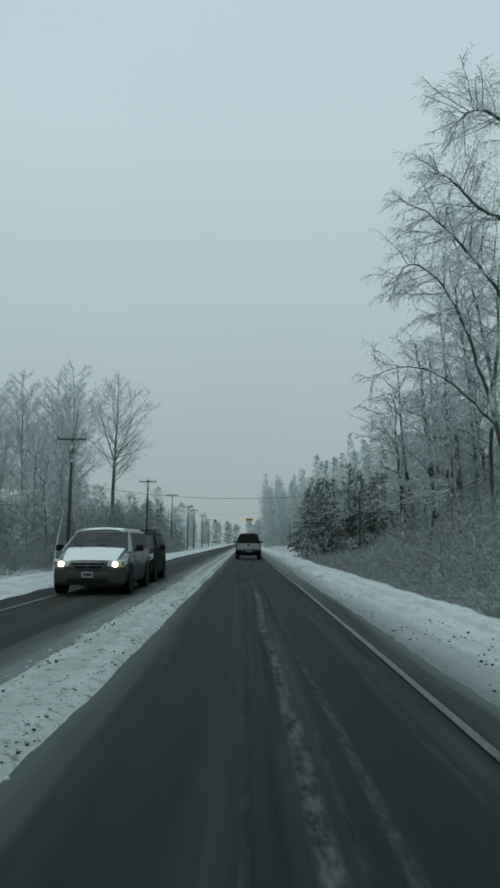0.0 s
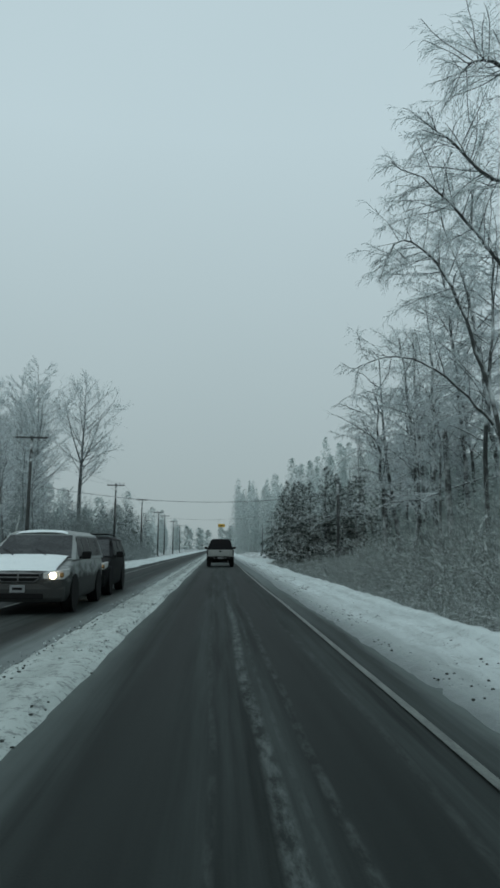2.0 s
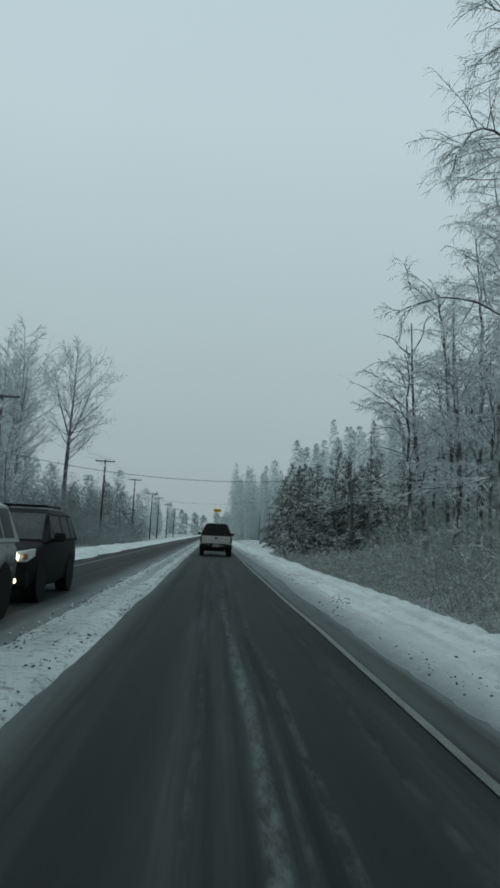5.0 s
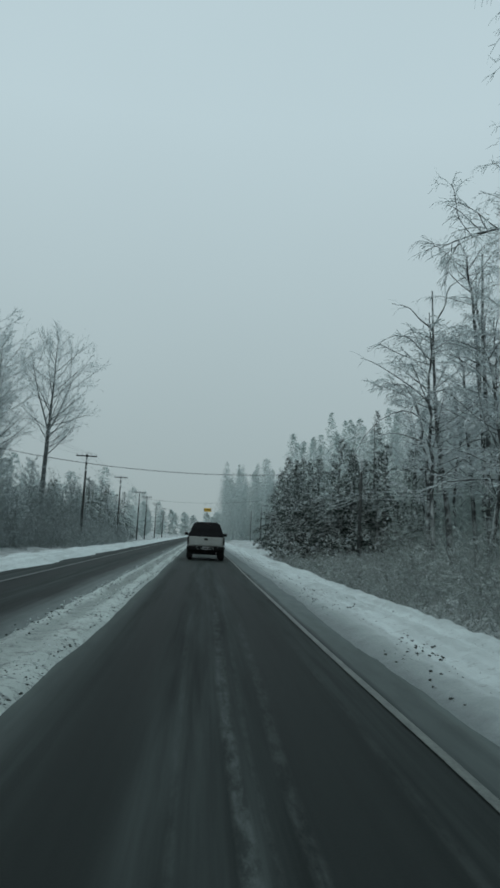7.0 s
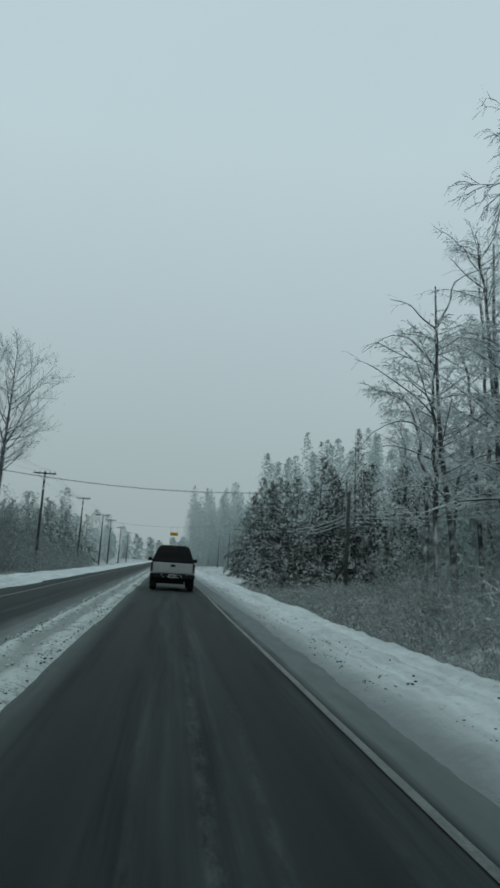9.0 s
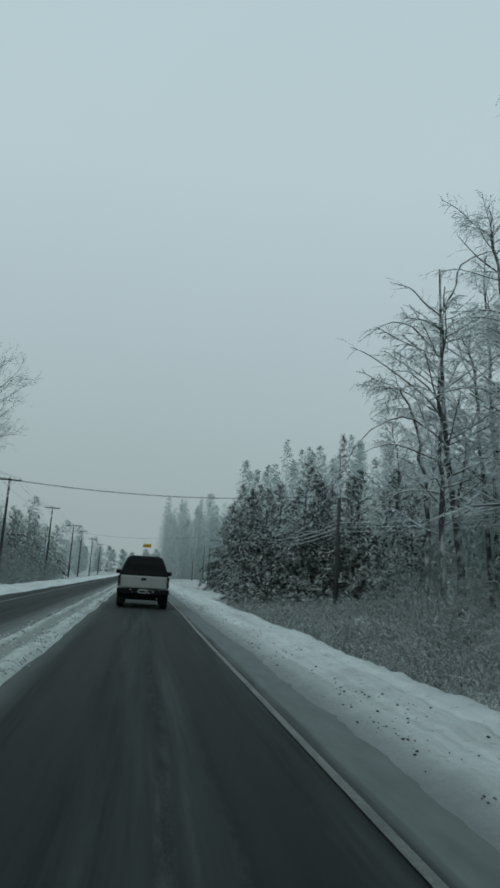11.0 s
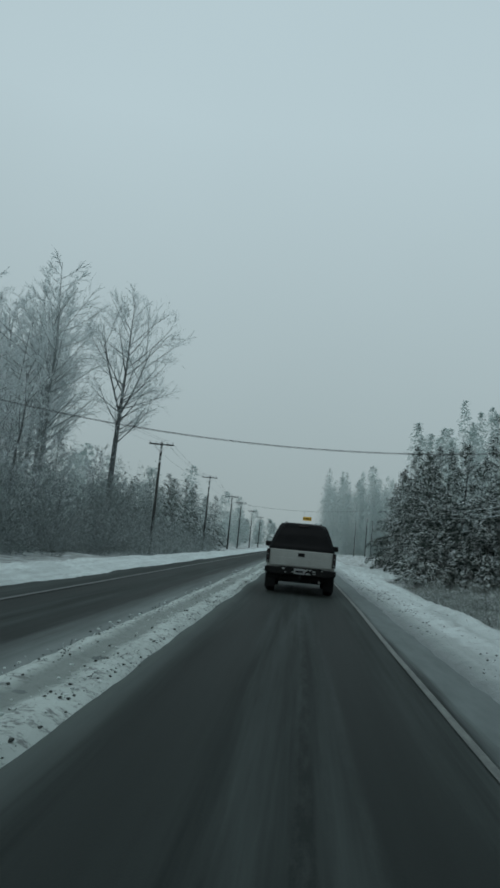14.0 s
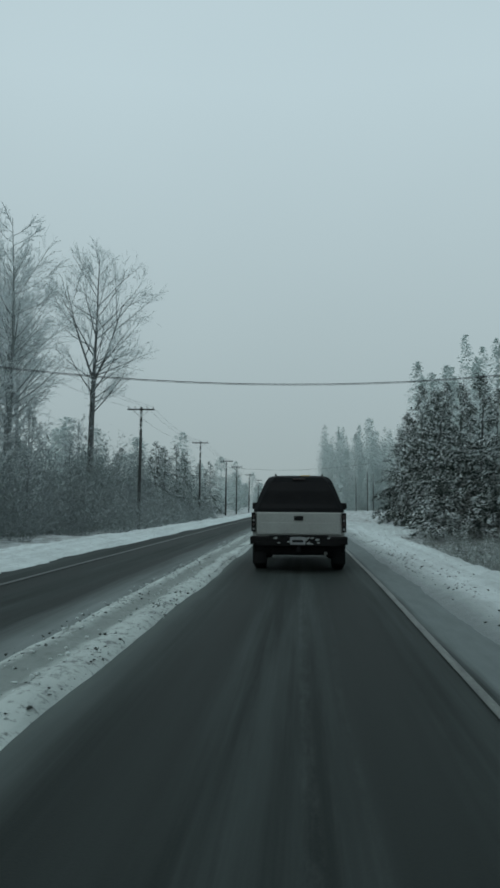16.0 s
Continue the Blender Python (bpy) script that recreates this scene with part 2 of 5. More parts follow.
def grimy_paint(name, base, grime, lo, hi):
    """Car paint under road grime that is thrown up from the wheels."""
    m = Nodes(name)
    v = m.coords()
    s = m.n("ShaderNodeSeparateXYZ")
    m.link(v, s.inputs[0])
    z = m.maths("ADD", s.outputs["Z"], m.ramp(m.noise(m.coords((1, 1, 2.5)), 2.2, 5), 0.3, 0.7, -0.16, 0.16))
    f = m.ramp(z, lo, hi, 0.92, 0.12)
    speck = m.ramp(m.noise(v, 30, 4), 0.5, 0.7, 0.0, 0.35)
    c = m.mix(speck, m.mix(f, base, grime), grime)
    m.bsdf.inputs["Coat Weight"].default_value = 0.05
    return m.finish(c, m.ramp(f, 0, 1, 0.38, 0.9), m.noise(v, 45, 3), 0.08, 0.003, spec=0.25)


def plain_material(name, base, rough=0.5, metal=0.0, var=0.25, scale=8.0, spec=None):
    m = Nodes(name)
    f = m.noise(m.coords(), scale, 5)
    c = m.mix(m.ramp(f, 0.3, 0.7), tuple(x * (1 - var) for x in base), tuple(min(1, x * (1 + var)) for x in base))
    return m.finish(c, rough, f, 0.1, 0.004, metal, spec)


def glow_material(name, base, strength):
    m = Nodes(name)
    m.bsdf.inputs["Emission Color"].default_value = (*base, 1)
    m.bsdf.inputs["Emission Strength"].default_value = strength
    return m.finish(base, 0.2)


SNOW_GROUND = snow_material("snow_on_verge", (0.62, 0.66, 0.68), (0.12, 0.12, 0.108), 0.41, 0.60, 1.7)
SNOW_BANK = bank_material()
SNOW_MEDIAN = median_material()
SNOW_CLEAN = snow_material("fresh_snow", (0.80, 0.84, 0.86), (0.66, 0.70, 0.72), 0.45, 0.7, 2.0)
GREY_SLUSH = plain_material("grey_slush", (0.21, 0.225, 0.225), 0.7)
DIRT_CLOD = plain_material("dirty_slush_clod", (0.043, 0.050, 0.048), 0.8, spec=0.2)
ASPHALT = asphalt_material()
ROAD_PAINT = line_material("worn_road_paint", (0.150, 0.166, 0.152))
FAINT_PAINT = line_material("slush_covered_road_paint", (0.075, 0.083, 0.081))
BARK_NEAR = bark_material("dark_wet_bark", (0.022, 0.0245, 0.0245), (0.085, 0.092, 0.091), (0.78, 0.82, 0.84), -0.05, 0.55)
TWIG_NEAR = bark_material("snowy_twigs", (0.13, 0.143, 0.147), (0.31, 0.335, 0.343), (0.80, 0.84, 0.87), -0.25, 0.45, flat=True)
BARK_PALE = bark_material("pale_birch_bark", (0.30, 0.32, 0.32), (0.50, 0.53, 0.53), (0.78, 0.82, 0.84), 0.2, 0.7)
# farther trees: frost colours paled further, with distance haze put into them
BARK_FAR = bark_material("hazed_bark", (0.06, 0.066, 0.068), (0.14, 0.15, 0.155), (0.72, 0.77, 0.80), 0.15, 0.8, 0.8)
TWIG_FAR = bark_material("hazed_frost_twigs", (0.22, 0.24, 0.255), (0.38, 0.41, 0.43), (0.78, 0.82, 0.85), -0.3, 0.6, 0.75, flat=True)
# cottonwoods: haze of the distance painted into bark and twig greys
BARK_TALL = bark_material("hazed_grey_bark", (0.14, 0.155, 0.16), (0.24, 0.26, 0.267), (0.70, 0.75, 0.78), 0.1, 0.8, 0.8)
TWIG_TALL = bark_material("haze_pale_twigs", (0.45, 0.495, 0.515), (0.57, 0.615, 0.635), (0.78, 0.80, 0.83), -0.3, 0.6, 0.7, flat=True)
# trunks of the far woods, whitened to stand for haze
BARK_DISTANT = bark_material("haze_white_bark", (0.44, 0.49, 0.50), (0.54, 0.59, 0.60), (0.80, 0.84, 0.86), -0.1, 0.6)
STEM_BUSH = bark_material("snowy_brush_stems", (0.035, 0.039, 0.038), (0.12, 0.13, 0.127), (0.70, 0.74, 0.76), 0.1, 0.8, 0.65)
# far brush stems, lightened in colour to stand for mist
STEM_FAR = bark_material("hazed_brush_stems", (0.10, 0.113, 0.116), (0.20, 0.22, 0.225), (0.62, 0.67, 0.69), 0.15, 0.9, 0.5)
GRASS_DRY = bark_material("frosted_dry_grass", (0.10, 0.107, 0.098), (0.22, 0.235, 0.225), (0.70, 0.74, 0.76), -0.1, 0.8, 0.7)
TWIGS_BRUSH = needle_material("frosted_brush_twigs", (0.08, 0.094, 0.09), (0.35, 0.385, 0.375), (0.70, 0.75, 0.755), 0.35, 1.2, 0.85)
# willow contrast kept low, mist worked into its tones
TWIGS_WILLOW = needle_material("haze_muted_willow_twigs", (0.10, 0.116, 0.12), (0.29, 0.322, 0.332), (0.56, 0.61, 0.63), 0.5, 1.4, 0.5)
# wood behind the trunks: haze put into the pale twig colours
THICKET = needle_material("hazed_thicket_twigs", (0.33, 0.375, 0.37), (0.50, 0.555, 0.545), (0.70, 0.75, 0.755), 0.5, 1.4, 0.6)
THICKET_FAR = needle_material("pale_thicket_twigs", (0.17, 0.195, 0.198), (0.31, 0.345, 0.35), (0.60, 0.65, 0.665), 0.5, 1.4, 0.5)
NEEDLES = needle_material("snowy_needles", (0.022, 0.036, 0.031), (0.060, 0.082, 0.072), (0.70, 0.75, 0.765), 0.50, 1.0, 0.9, False)
# evergreens across the road: green lifted toward grey to paint in haze
NEEDLES_FAR = needle_material("hazed_needles", (0.085, 0.11, 0.105), (0.15, 0.178, 0.168), (0.62, 0.67, 0.69), 0.0, 0.8, 0.8, False)
# far woods: distance haze painted as pale greys, brightened by light let through
NEEDLES_MID = needle_material("grey_hazed_needles", (0.53, 0.58, 0.587), (0.62, 0.67, 0.677), (0.72, 0.76, 0.77), 0.4, 1.3, 0.4, True, 0.45)
NEEDLES_DISTANT = needle_material("haze_pale_needles", (0.57, 0.61, 0.62), (0.61, 0.65, 0.66), (0.68, 0.715, 0.725), 0.3, 1.3, 0.4, True, 0.45)
POLE_WOOD = bark_material("weathered_pole_wood", (0.024, 0.026, 0.026), (0.066, 0.070, 0.070), (0.7, 0.74, 0.76), 0.5, 0.9)
CABLE = plain_material("black_cable", (0.05, 0.052, 0.055), 0.6)
CABLE_SNOW = plain_material("snow_covered_cable", (0.62, 0.66, 0.68), 0.8)
INSULATOR = plain_material("grey_porcelain", (0.30, 0.31, 0.32), 0.25)
STEEL = plain_material("galvanised_steel", (0.38, 0.39, 0.40), 0.45, 0.7)
WHITE_PAINT = paint_material("dirty_white_paint", (0.29, 0.305, 0.298), (0.16, 0.165, 0.16), 0.5)
VAN_PAINT = grimy_paint("salted_silver_paint", (0.30, 0.315, 0.315), (0.015, 0.0155, 0.015), 0.70, 1.0)
DARK_PAINT = paint_material("dirty_black_paint", (0.006, 0.0065, 0.0075), (0.022, 0.0235, 0.0235), 0.35, 0.6, 0.0, 0.08)
BLACK_PLASTIC = plain_material("black_plastic", (0.008, 0.0083, 0.0087), 0.75, spec=0.12)
RUBBER = plain_material("wet_tyre_rubber", (0.012, 0.0125, 0.013), 0.75, spec=0.12)
RIM = plain_material("grimy_alloy", (0.18, 0.18, 0.18), 0.4, 0.6)
CHROME = plain_material("dull_chrome", (0.16, 0.16, 0.165), 0.4, 0.8)
CAR_GLASS = paint_material("tinted_glass", (0.004, 0.005, 0.006), (0.018, 0.020, 0.021), 0.3, 0.3, 0.0, 0.10)
WINDSCREEN = paint_material("snow_flecked_glass", (0.008, 0.010, 0.011), (0.24, 0.255, 0.26), 0.22, 0.10, 0.0, 0.22)
TAIL_RED = plain_material("red_lens", (0.020, 0.006, 0.006), 0.4)
LENS_GREY = plain_material("grey_lens", (0.15, 0.155, 0.16), 0.25)
LENS_CLEAR = plain_material("clear_lens", (0.5, 0.5, 0.5), 0.15)
HEADLIGHT = glow_material("lit_headlight", (1.0, 0.82, 0.50), 16.0)
FOGLIGHT = glow_material("lit_fog_lamp", (1.0, 0.80, 0.48), 5.0)
AMBER_LENS = plain_material("amber_lens", (0.20, 0.11, 0.03), 0.3)
AMBER = plain_material("amber_sign_paint", (0.62, 0.36, 0.03), 0.5)
PLATE = plain_material("licence_plate", (0.20, 0.21, 0.22), 0.5)
REFLECTOR = plain_material("white_plastic_post", (0.62, 0.64, 0.65), 0.6)


# ---------------------------------------------------------------- mesh helpers
def put(name, me, material, parent=None, label="", smooth=False):
    ob = new(name, me)
    me.materials.append(material)
    if smooth:
        me.polygons.foreach_set("use_smooth", [True] * len(me.polygons))
    if parent is not None:
        ob.parent = parent
    if label:
        ob["label"] = label
    return ob


def part(name, bm, material, parent=None, label="", smooth=False):
    me = bpy.data.meshes.new(name)
    bm.to_mesh(me)
    bm.free()
    return put(name, me, material, parent, label, smooth)


def thing(name, label, category, m=None, group="", kind=""):
    ob = tagged(new(name), label, category, group, kind)
    if m is not None:
        ob.matrix_basis = m
    return ob


def box(bm, centre, size, bevel=0.0, turn=None):
    made = bmesh.ops.create_cube(bm, size=1.0)["verts"]
    bmesh.ops.scale(bm, vec=size, verts=made)
    if turn is not None:
        bmesh.ops.rotate(bm, verts=made, cent=(0, 0, 0), matrix=turn)
    bmesh.ops.translate(bm, vec=centre, verts=made)
    if bevel:
        edges = list({ed for v in made for ed in v.link_edges})
        bmesh.ops.bevel(bm, geom=edges, offset=bevel, segments=2, profile=0.5, affect="EDGES")
    return bm


def rod(bm, a, b, r0, r1=None, sides=10):
    a, b = Vector(a), Vector(b)
    d = b - a
    made = bmesh.ops.create_cone(bm, cap_ends=True, segments=sides, radius1=r0, radius2=r0 if r1 is None else r1, depth=d.length)["verts"]
    m = Matrix.Translation((a + b) / 2) @ d.to_track_quat("Z", "Y").to_matrix().to_4x4()
    bmesh.ops.transform(bm, matrix=m, verts=made)
    return bm


def skin(rings, closed=True, caps=True):
    """A bmesh through rings of points, one after another."""
    bm = bmesh.new()
    rows = [[bm.verts.new(p) for p in ring] for ring in rings]
    n = len(rows[0])
    for a, b in zip(rows, rows[1:]):
        for i in range(n if closed else n - 1):
            j = (i + 1) % n
            bm.faces.new((a[i], a[j], b[j], b[i]))
    if caps and closed:
        bm.faces.new(list(reversed(rows[0])))
        bm.faces.new(rows[-1])
    bmesh.ops.recalc_face_normals(bm, faces=bm.faces)
    return bm


def soften(bm, width=0.03, angle=30):
    edges = [ed for ed in bm.edges if len(ed.link_faces) == 2 and ed.calc_face_angle(0) > radians(angle)]
    bmesh.ops.bevel(bm, geom=edges, offset=width, segments=2, profile=0.5, affect="EDGES")
    return bm


def sheet(name, xs, ys, height):
    """A grid over xs and ys; height gives z for arrays."""
    X, Y = np.meshgrid(np.asarray(xs, float), np.asarray(ys, float))
    X, Y, Z = height(X, Y)
    me = bpy.data.meshes.new(name)
    nx, ny = len(xs), len(ys)
    co = np.stack([X, Y, Z], -1).reshape(-1, 3)
    idx = np.arange(nx * ny).reshape(ny, nx)
    quads = np.stack([idx[:-1, :-1], idx[:-1, 1:], idx[1:, 1:], idx[1:, :-1]], -1).reshape(-1, 4)
    raw_mesh(me, co, quads)
    me.polygons.foreach_set("use_smooth", [True] * len(me.polygons))
    return me


def raw_mesh(me, co, faces):
    k = faces.shape[1]
    me.vertices.add(len(co))
    me.vertices.foreach_set("co", np.ascontiguousarray(co, dtype=np.float32).ravel())
    me.loops.add(faces.size)
    me.loops.foreach_set("vertex_index", np.ascontiguousarray(faces, dtype=np.int32).ravel())
    me.polygons.add(len(faces))
    me.polygons.foreach_set("loop_start", np.arange(0, faces.size, k, dtype=np.int32))
    me.update(calc_edges=True)
    me.validate()
    return me


def wave(X, Y, seed, scale):
    """Cheap smooth noise for arrays, about -1 to 1."""
    r = np.random.RandomState(seed)
    out = np.zeros_like(X)
    for k in range(9):
        a = r.rand() * 2 * np.pi
        f = (0.6 + 1.5 * r.rand()) / scale * 2 * np.pi / 3
        out += np.sin((X * np.cos(a) + Y * np.sin(a)) * f + r.rand() * 7)
    return out / 4.0


def tubes(name, segs, sides=3):
    """One mesh of tapered tubes; segs: rows of x0 y0 z0 x1 y1 z1 r0 r1."""
    s = np.asarray(segs, float)
    a, b, r0, r1 = s[:, :3], s[:, 3:6], s[:, 6], s[:, 7]
    d = b - a
    d /= np.maximum(np.linalg.norm(d, axis=1, keepdims=True), 1e-9)
    ref = np.where(np.abs(d[:, 2:3]) < 0.9, [[0, 0, 1.0]], [[1.0, 0, 0]])
    u = np.cross(ref, d)
    u /= np.maximum(np.linalg.norm(u, axis=1, keepdims=True), 1e-9)
    v = np.cross(d, u)
    n = len(s)
    co = np.zeros((n, 2 * sides, 3))
    for k in range(sides):
        # one ridge on top, so that the two upper sides can hold snow
        ang = np.pi / 2 + 2 * np.pi * k / sides
        w = u * np.cos(ang) + v * np.sin(ang)
        co[:, k] = a + w * r0[:, None]
        co[:, sides + k] = b + w * r1[:, None]
    base = (np.arange(n) * 2 * sides)[:, None]
    f = []
    for k in range(sides):
        j = (k + 1) % sides
        f.append(base + np.array([[k, j, sides + j, sides + k]]))
    me = bpy.data.meshes.new(name)
    return raw_mesh(me, co.reshape(-1, 3), np.concatenate(f, 0))


def ribbons(name, segs, seed=1):
    """One mesh of thin flat twigs, each turned at random; rows as for tubes."""
    s = np.asarray(segs, float)
    a, b, r0, r1 = s[:, :3], s[:, 3:6], s[:, 6:7], s[:, 7:8]
    w = np.cross(b - a, np.random.RandomState(seed).normal(size=(len(s), 3)))
    w /= np.maximum(np.linalg.norm(w, axis=1, keepdims=True), 1e-9)
    co = np.stack([a - w * r0, a + w * r0, b + w * r1, b - w * r1], 1).reshape(-1, 3)
    return raw_mesh(bpy.data.meshes.new(name), co, np.arange(len(co)).reshape(-1, 4))



# ---------------------------------------------------------------- ground, road and ploughed snow
def ground_height(X, Y):
    """Level of the verge: flat under the road, a ditch on either side, then uneven land."""
    def step(v, a, b):
        t = np.clip((v - a) / (b - a), 0, 1)
        return t * t * (3 - 2 * t)
    track = step(Y, 73, 79.5) * (1 - step(Y, 104, 110))
    right = (-0.75 * step(X, 3.6, 5.6) + 0.75 * step(X, 7.0, 10.5)) * (1 - track) + 0.35 * step(X, 11, 30)
    left = -0.70 * step(-X, 7.2, 9.5) + 0.25 * step(-X, 12, 30)
    off = np.maximum(step(X, 3.4, 5.5), step(-X, 7.0, 9.0))
    return -0.06 + right + left + off * (0.10 * wave(X, Y, 3, 2.5) + 0.16 * wave(X, Y, 4, 9.0))


def level_at(x, y):
    return float(ground_height(np.array([float(x)]), np.array([float(y)]))[0])


gx = np.concatenate([np.linspace(-900, -60, 15), np.linspace(-50, -12, 40), np.arange(-11.5, -6, 0.3), [-5, -3, 0, 2],
                     np.arange(2.9, 14, 0.3), np.linspace(14.5, 50, 40), np.linspace(60, 900, 15)])
gy = np.concatenate([np.linspace(-300, -20, 10), np.arange(-15, 125, 0.5), np.linspace(126, 260, 60), np.linspace(280, 2500, 24)])
tagged(put("ground", sheet("ground", gx, gy, lambda X, Y: (X, Y, ground_height(X, Y))), SNOW_GROUND),
       "snow-covered verge and ditch with dead grass showing through", "ground", kind="stuff")["kind"] = "structure"

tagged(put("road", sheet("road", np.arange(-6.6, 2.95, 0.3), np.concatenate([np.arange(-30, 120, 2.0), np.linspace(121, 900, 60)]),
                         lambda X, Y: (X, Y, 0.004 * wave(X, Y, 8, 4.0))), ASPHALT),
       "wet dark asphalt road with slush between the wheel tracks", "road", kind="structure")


tagged(put("side_track", sheet("side_track", np.linspace(3.0, 8.6, 30), np.linspace(80, 105, 90),
                               lambda X, Y: (X, Y, 0.10 + 0.05 * wave(X, Y, 14, 1.6) + 0.03 * wave(X, Y, 15, 0.6) - 0.5 * np.clip((np.maximum(np.abs(X - 5.6) - 2.1, (np.abs(Y - 92.5) - 10.5) * 0.5)) / 1.2, 0, 1))), SNOW_BANK),
       "snow-covered mouth of a side track", "snow bank", kind="structure")


def stripe(name, x, width, label, paint, drift=0.0):
    me = sheet(name, np.array([x - width / 2, x, x + width / 2]), np.concatenate([np.arange(-10, 120, 1.0), np.linspace(121, 600, 60)]),
               lambda X, Y: (X + 0.012 * wave(X * 0, Y, 12, 6.0) + drift * np.clip((Y - 24) / 8, 0, 1) * np.clip((56 - Y) / 8, 0, 1), Y, 0.014 + 0.004 * wave(X, Y, 8, 4.0)))
    tagged(put(name, me, paint), label, "road marking", kind="structure")


stripe("edge_line", 1.61, 0.078, "worn white edge line painted on wet asphalt", ROAD_PAINT, -0.055)
stripe("edge_line", -4.85, 0.11, "faint white edge line of the oncoming lane", FAINT_PAINT)


def ridge(name, x0, x1, profile, material, label, seed, rough, edge, widen=0.0, dy=0.14, later=None):
    """A long bank of snow from x0 to x1; profile: heights from edge to edge."""
    n = max(12, int((x1 - x0) / 0.07))
    s = np.linspace(0, 1, n)
    ys = np.concatenate([np.arange(-8, 80, dy), np.arange(80, 130, 0.5), np.linspace(131, 420, 90)])

    def height(S, Y):
        a = x0 + edge * (wave(S * 0, Y, seed, 3.2) * 0.6 + wave(S * 0, Y, seed + 1, 0.7) * 0.25)
        b = x1 + edge * (wave(S * 0, Y, seed + 2, 4.0) * 0.7 + wave(S * 0, Y, seed + 3, 0.9) * 0.25)
        a = a + widen * np.clip((Y - 28) / 16, 0, 1)
        X = a + (b - a) * S
        h = np.interp(S.ravel(), np.linspace(0, 1, len(profile)), profile).reshape(S.shape)
        if later:
            h2 = np.interp(S.ravel(), np.linspace(0, 1, len(later)), later).reshape(S.shape)
            h = h + (h2 - h) * np.clip((Y - 24) / 14, 0, 1)
        swell = 1 + 0.22 * wave(X, Y, seed + 4, 3.0)
        Yl = Y if later else Y * 0.22
        lump = rough * (wave(X, Yl, seed + 5, 0.45) * 0.4 + wave(X, Y, seed + 6, 0.24) * 0.55 + wave(X, Y, seed + 8, 0.6) * 0.5 + wave(X, Yl, seed + 7, 1.1) * 0.6)
        inside = np.clip(np.minimum(S, 1 - S) * 7, 0, 1)
        return X, Y, h * swell + lump * inside - 0.02 * (1 - inside)
    tagged(put(name, sheet(name, s, ys, height), material), label, "snow bank", kind="structure")


ridge("snow_bank", 2.02, 4.3, [0.0, 0.045, 0.08, 0.085, 0.11, 0.14, 0.17, 0.10, 0.19, 0.20, 0.05, -0.35], SNOW_BANK,
      "white ploughed snow bank along the road shoulder", 21, 0.035, 0.06, 0.12)
ridge("snow_bank", -8.0, -5.7, [-0.55, -0.05, 0.20, 0.22, 0.17, 0.12, 0.06, 0.0], SNOW_BANK,
      "white ploughed snow bank beyond the oncoming lane", 41, 0.035, 0.18)
ridge("snow_median", -2.45, -1.40, [0.0, 0.02, 0.035, 0.05, 0.055, 0.05, 0.055, 0.065, 0.07, 0.065, 0.045, 0.0], SNOW_MEDIAN,
      "dirty strip of slushy snow between the two lanes", 61, 0.020, 0.055, 0.0, 0.06,
      [0.0, 0.02, 0.05, 0.06, 0.03, 0.022, 0.022, 0.05, 0.07, 0.066, 0.05, 0.0])


def clods(name, spots, material, label, size):
    """Many small lumps as one mesh."""
    rng = random.Random(name + label)
    co, faces = [], []
    bm = bmesh.new()
    bmesh.ops.create_icosphere(bm, subdivisions=1, radius=1.0)
    unit = np.array([v.co[:] for v in bm.verts])
    tri = np.array([[v.index for v in f.verts] for f in bm.faces])
    bm.free()
    for k, (x, y, z) in enumerate(spots):
        r = size * (0.35 + rng.random() ** 2 * 1.3)
        jit = np.array([[1 + rng.uniform(-0.35, 0.35)] for _ in unit])
        co.append(unit * jit * np.array([r, r * rng.uniform(0.7, 1.5), r * 0.6]) + np.array([x, y, z]))
        faces.append(tri + k * len(unit))
    me = bpy.data.meshes.new(name)
    raw_mesh(me, np.concatenate(co), np.concatenate(faces))
    tagged(put(name, me, material), label, "snow clods", kind="stuff")


rg = random.Random(5)
clods("slush_clods", [(rg.choice((-1.50, -1.62, -1.62, -1.74, -2.16, -2.30)) + rg.gauss(0, 0.06), rg.uniform(3, 80), 0.055) for _ in range(3600)],
      DIRT_CLOD, "dark slush clods lying on the median snow", 0.012)
clods("snow_lumps", [(rg.choice((-1.55, -1.66, -1.78, -2.2, -2.32, 2.75, 3.0, 3.2, 3.5)) + rg.gauss(0, 0.08), rg.uniform(3, 80), 0.065) for _ in range(3600)],
      SNOW_BANK, "loose snow lumps thrown up by ploughing", 0.016)
on_bank = [(2.2 + abs(rg.gauss(0, 0.5)), rg.uniform(3, 80)) for _ in range(700)]
for _ in range(80):
    cx, cy = 2.3 + abs(rg.gauss(0, 0.35)), rg.uniform(8, 80)
    on_bank += [(max(2.2, cx + rg.gauss(0, 0.08)), cy + rg.gauss(0, 0.4)) for _ in range(9)]
on_bank = [(x + 0.12 * min(1, max(0, (y - 28) / 16)), y) for x, y in on_bank]
clods("bank_clods", [(x, y, 0.03 + min(0.15, 0.11 * (x - 2.05))) for x, y in on_bank],
      DIRT_CLOD, "dark grit clods on the roadside snow bank", 0.014)


# ---------------------------------------------------------------- trees and brush
def bent(rng, d, wobble, lift):
    v = Vector((d.x + rng.gauss(0, wobble), d.y + rng.gauss(0, wobble), d.z + rng.gauss(0, wobble) + lift))
    return v.normalized()


def aside(rng, d, angle):
    """A direction that leaves d by an angle in degrees, round it at random."""
    t = d.orthogonal().normalized()
    t.rotate(Matrix.Rotation(rng.uniform(0, 2 * math.pi), 3, d))
    a = radians(angle)
    return (d * math.cos(a) + t * math.sin(a)).normalized()


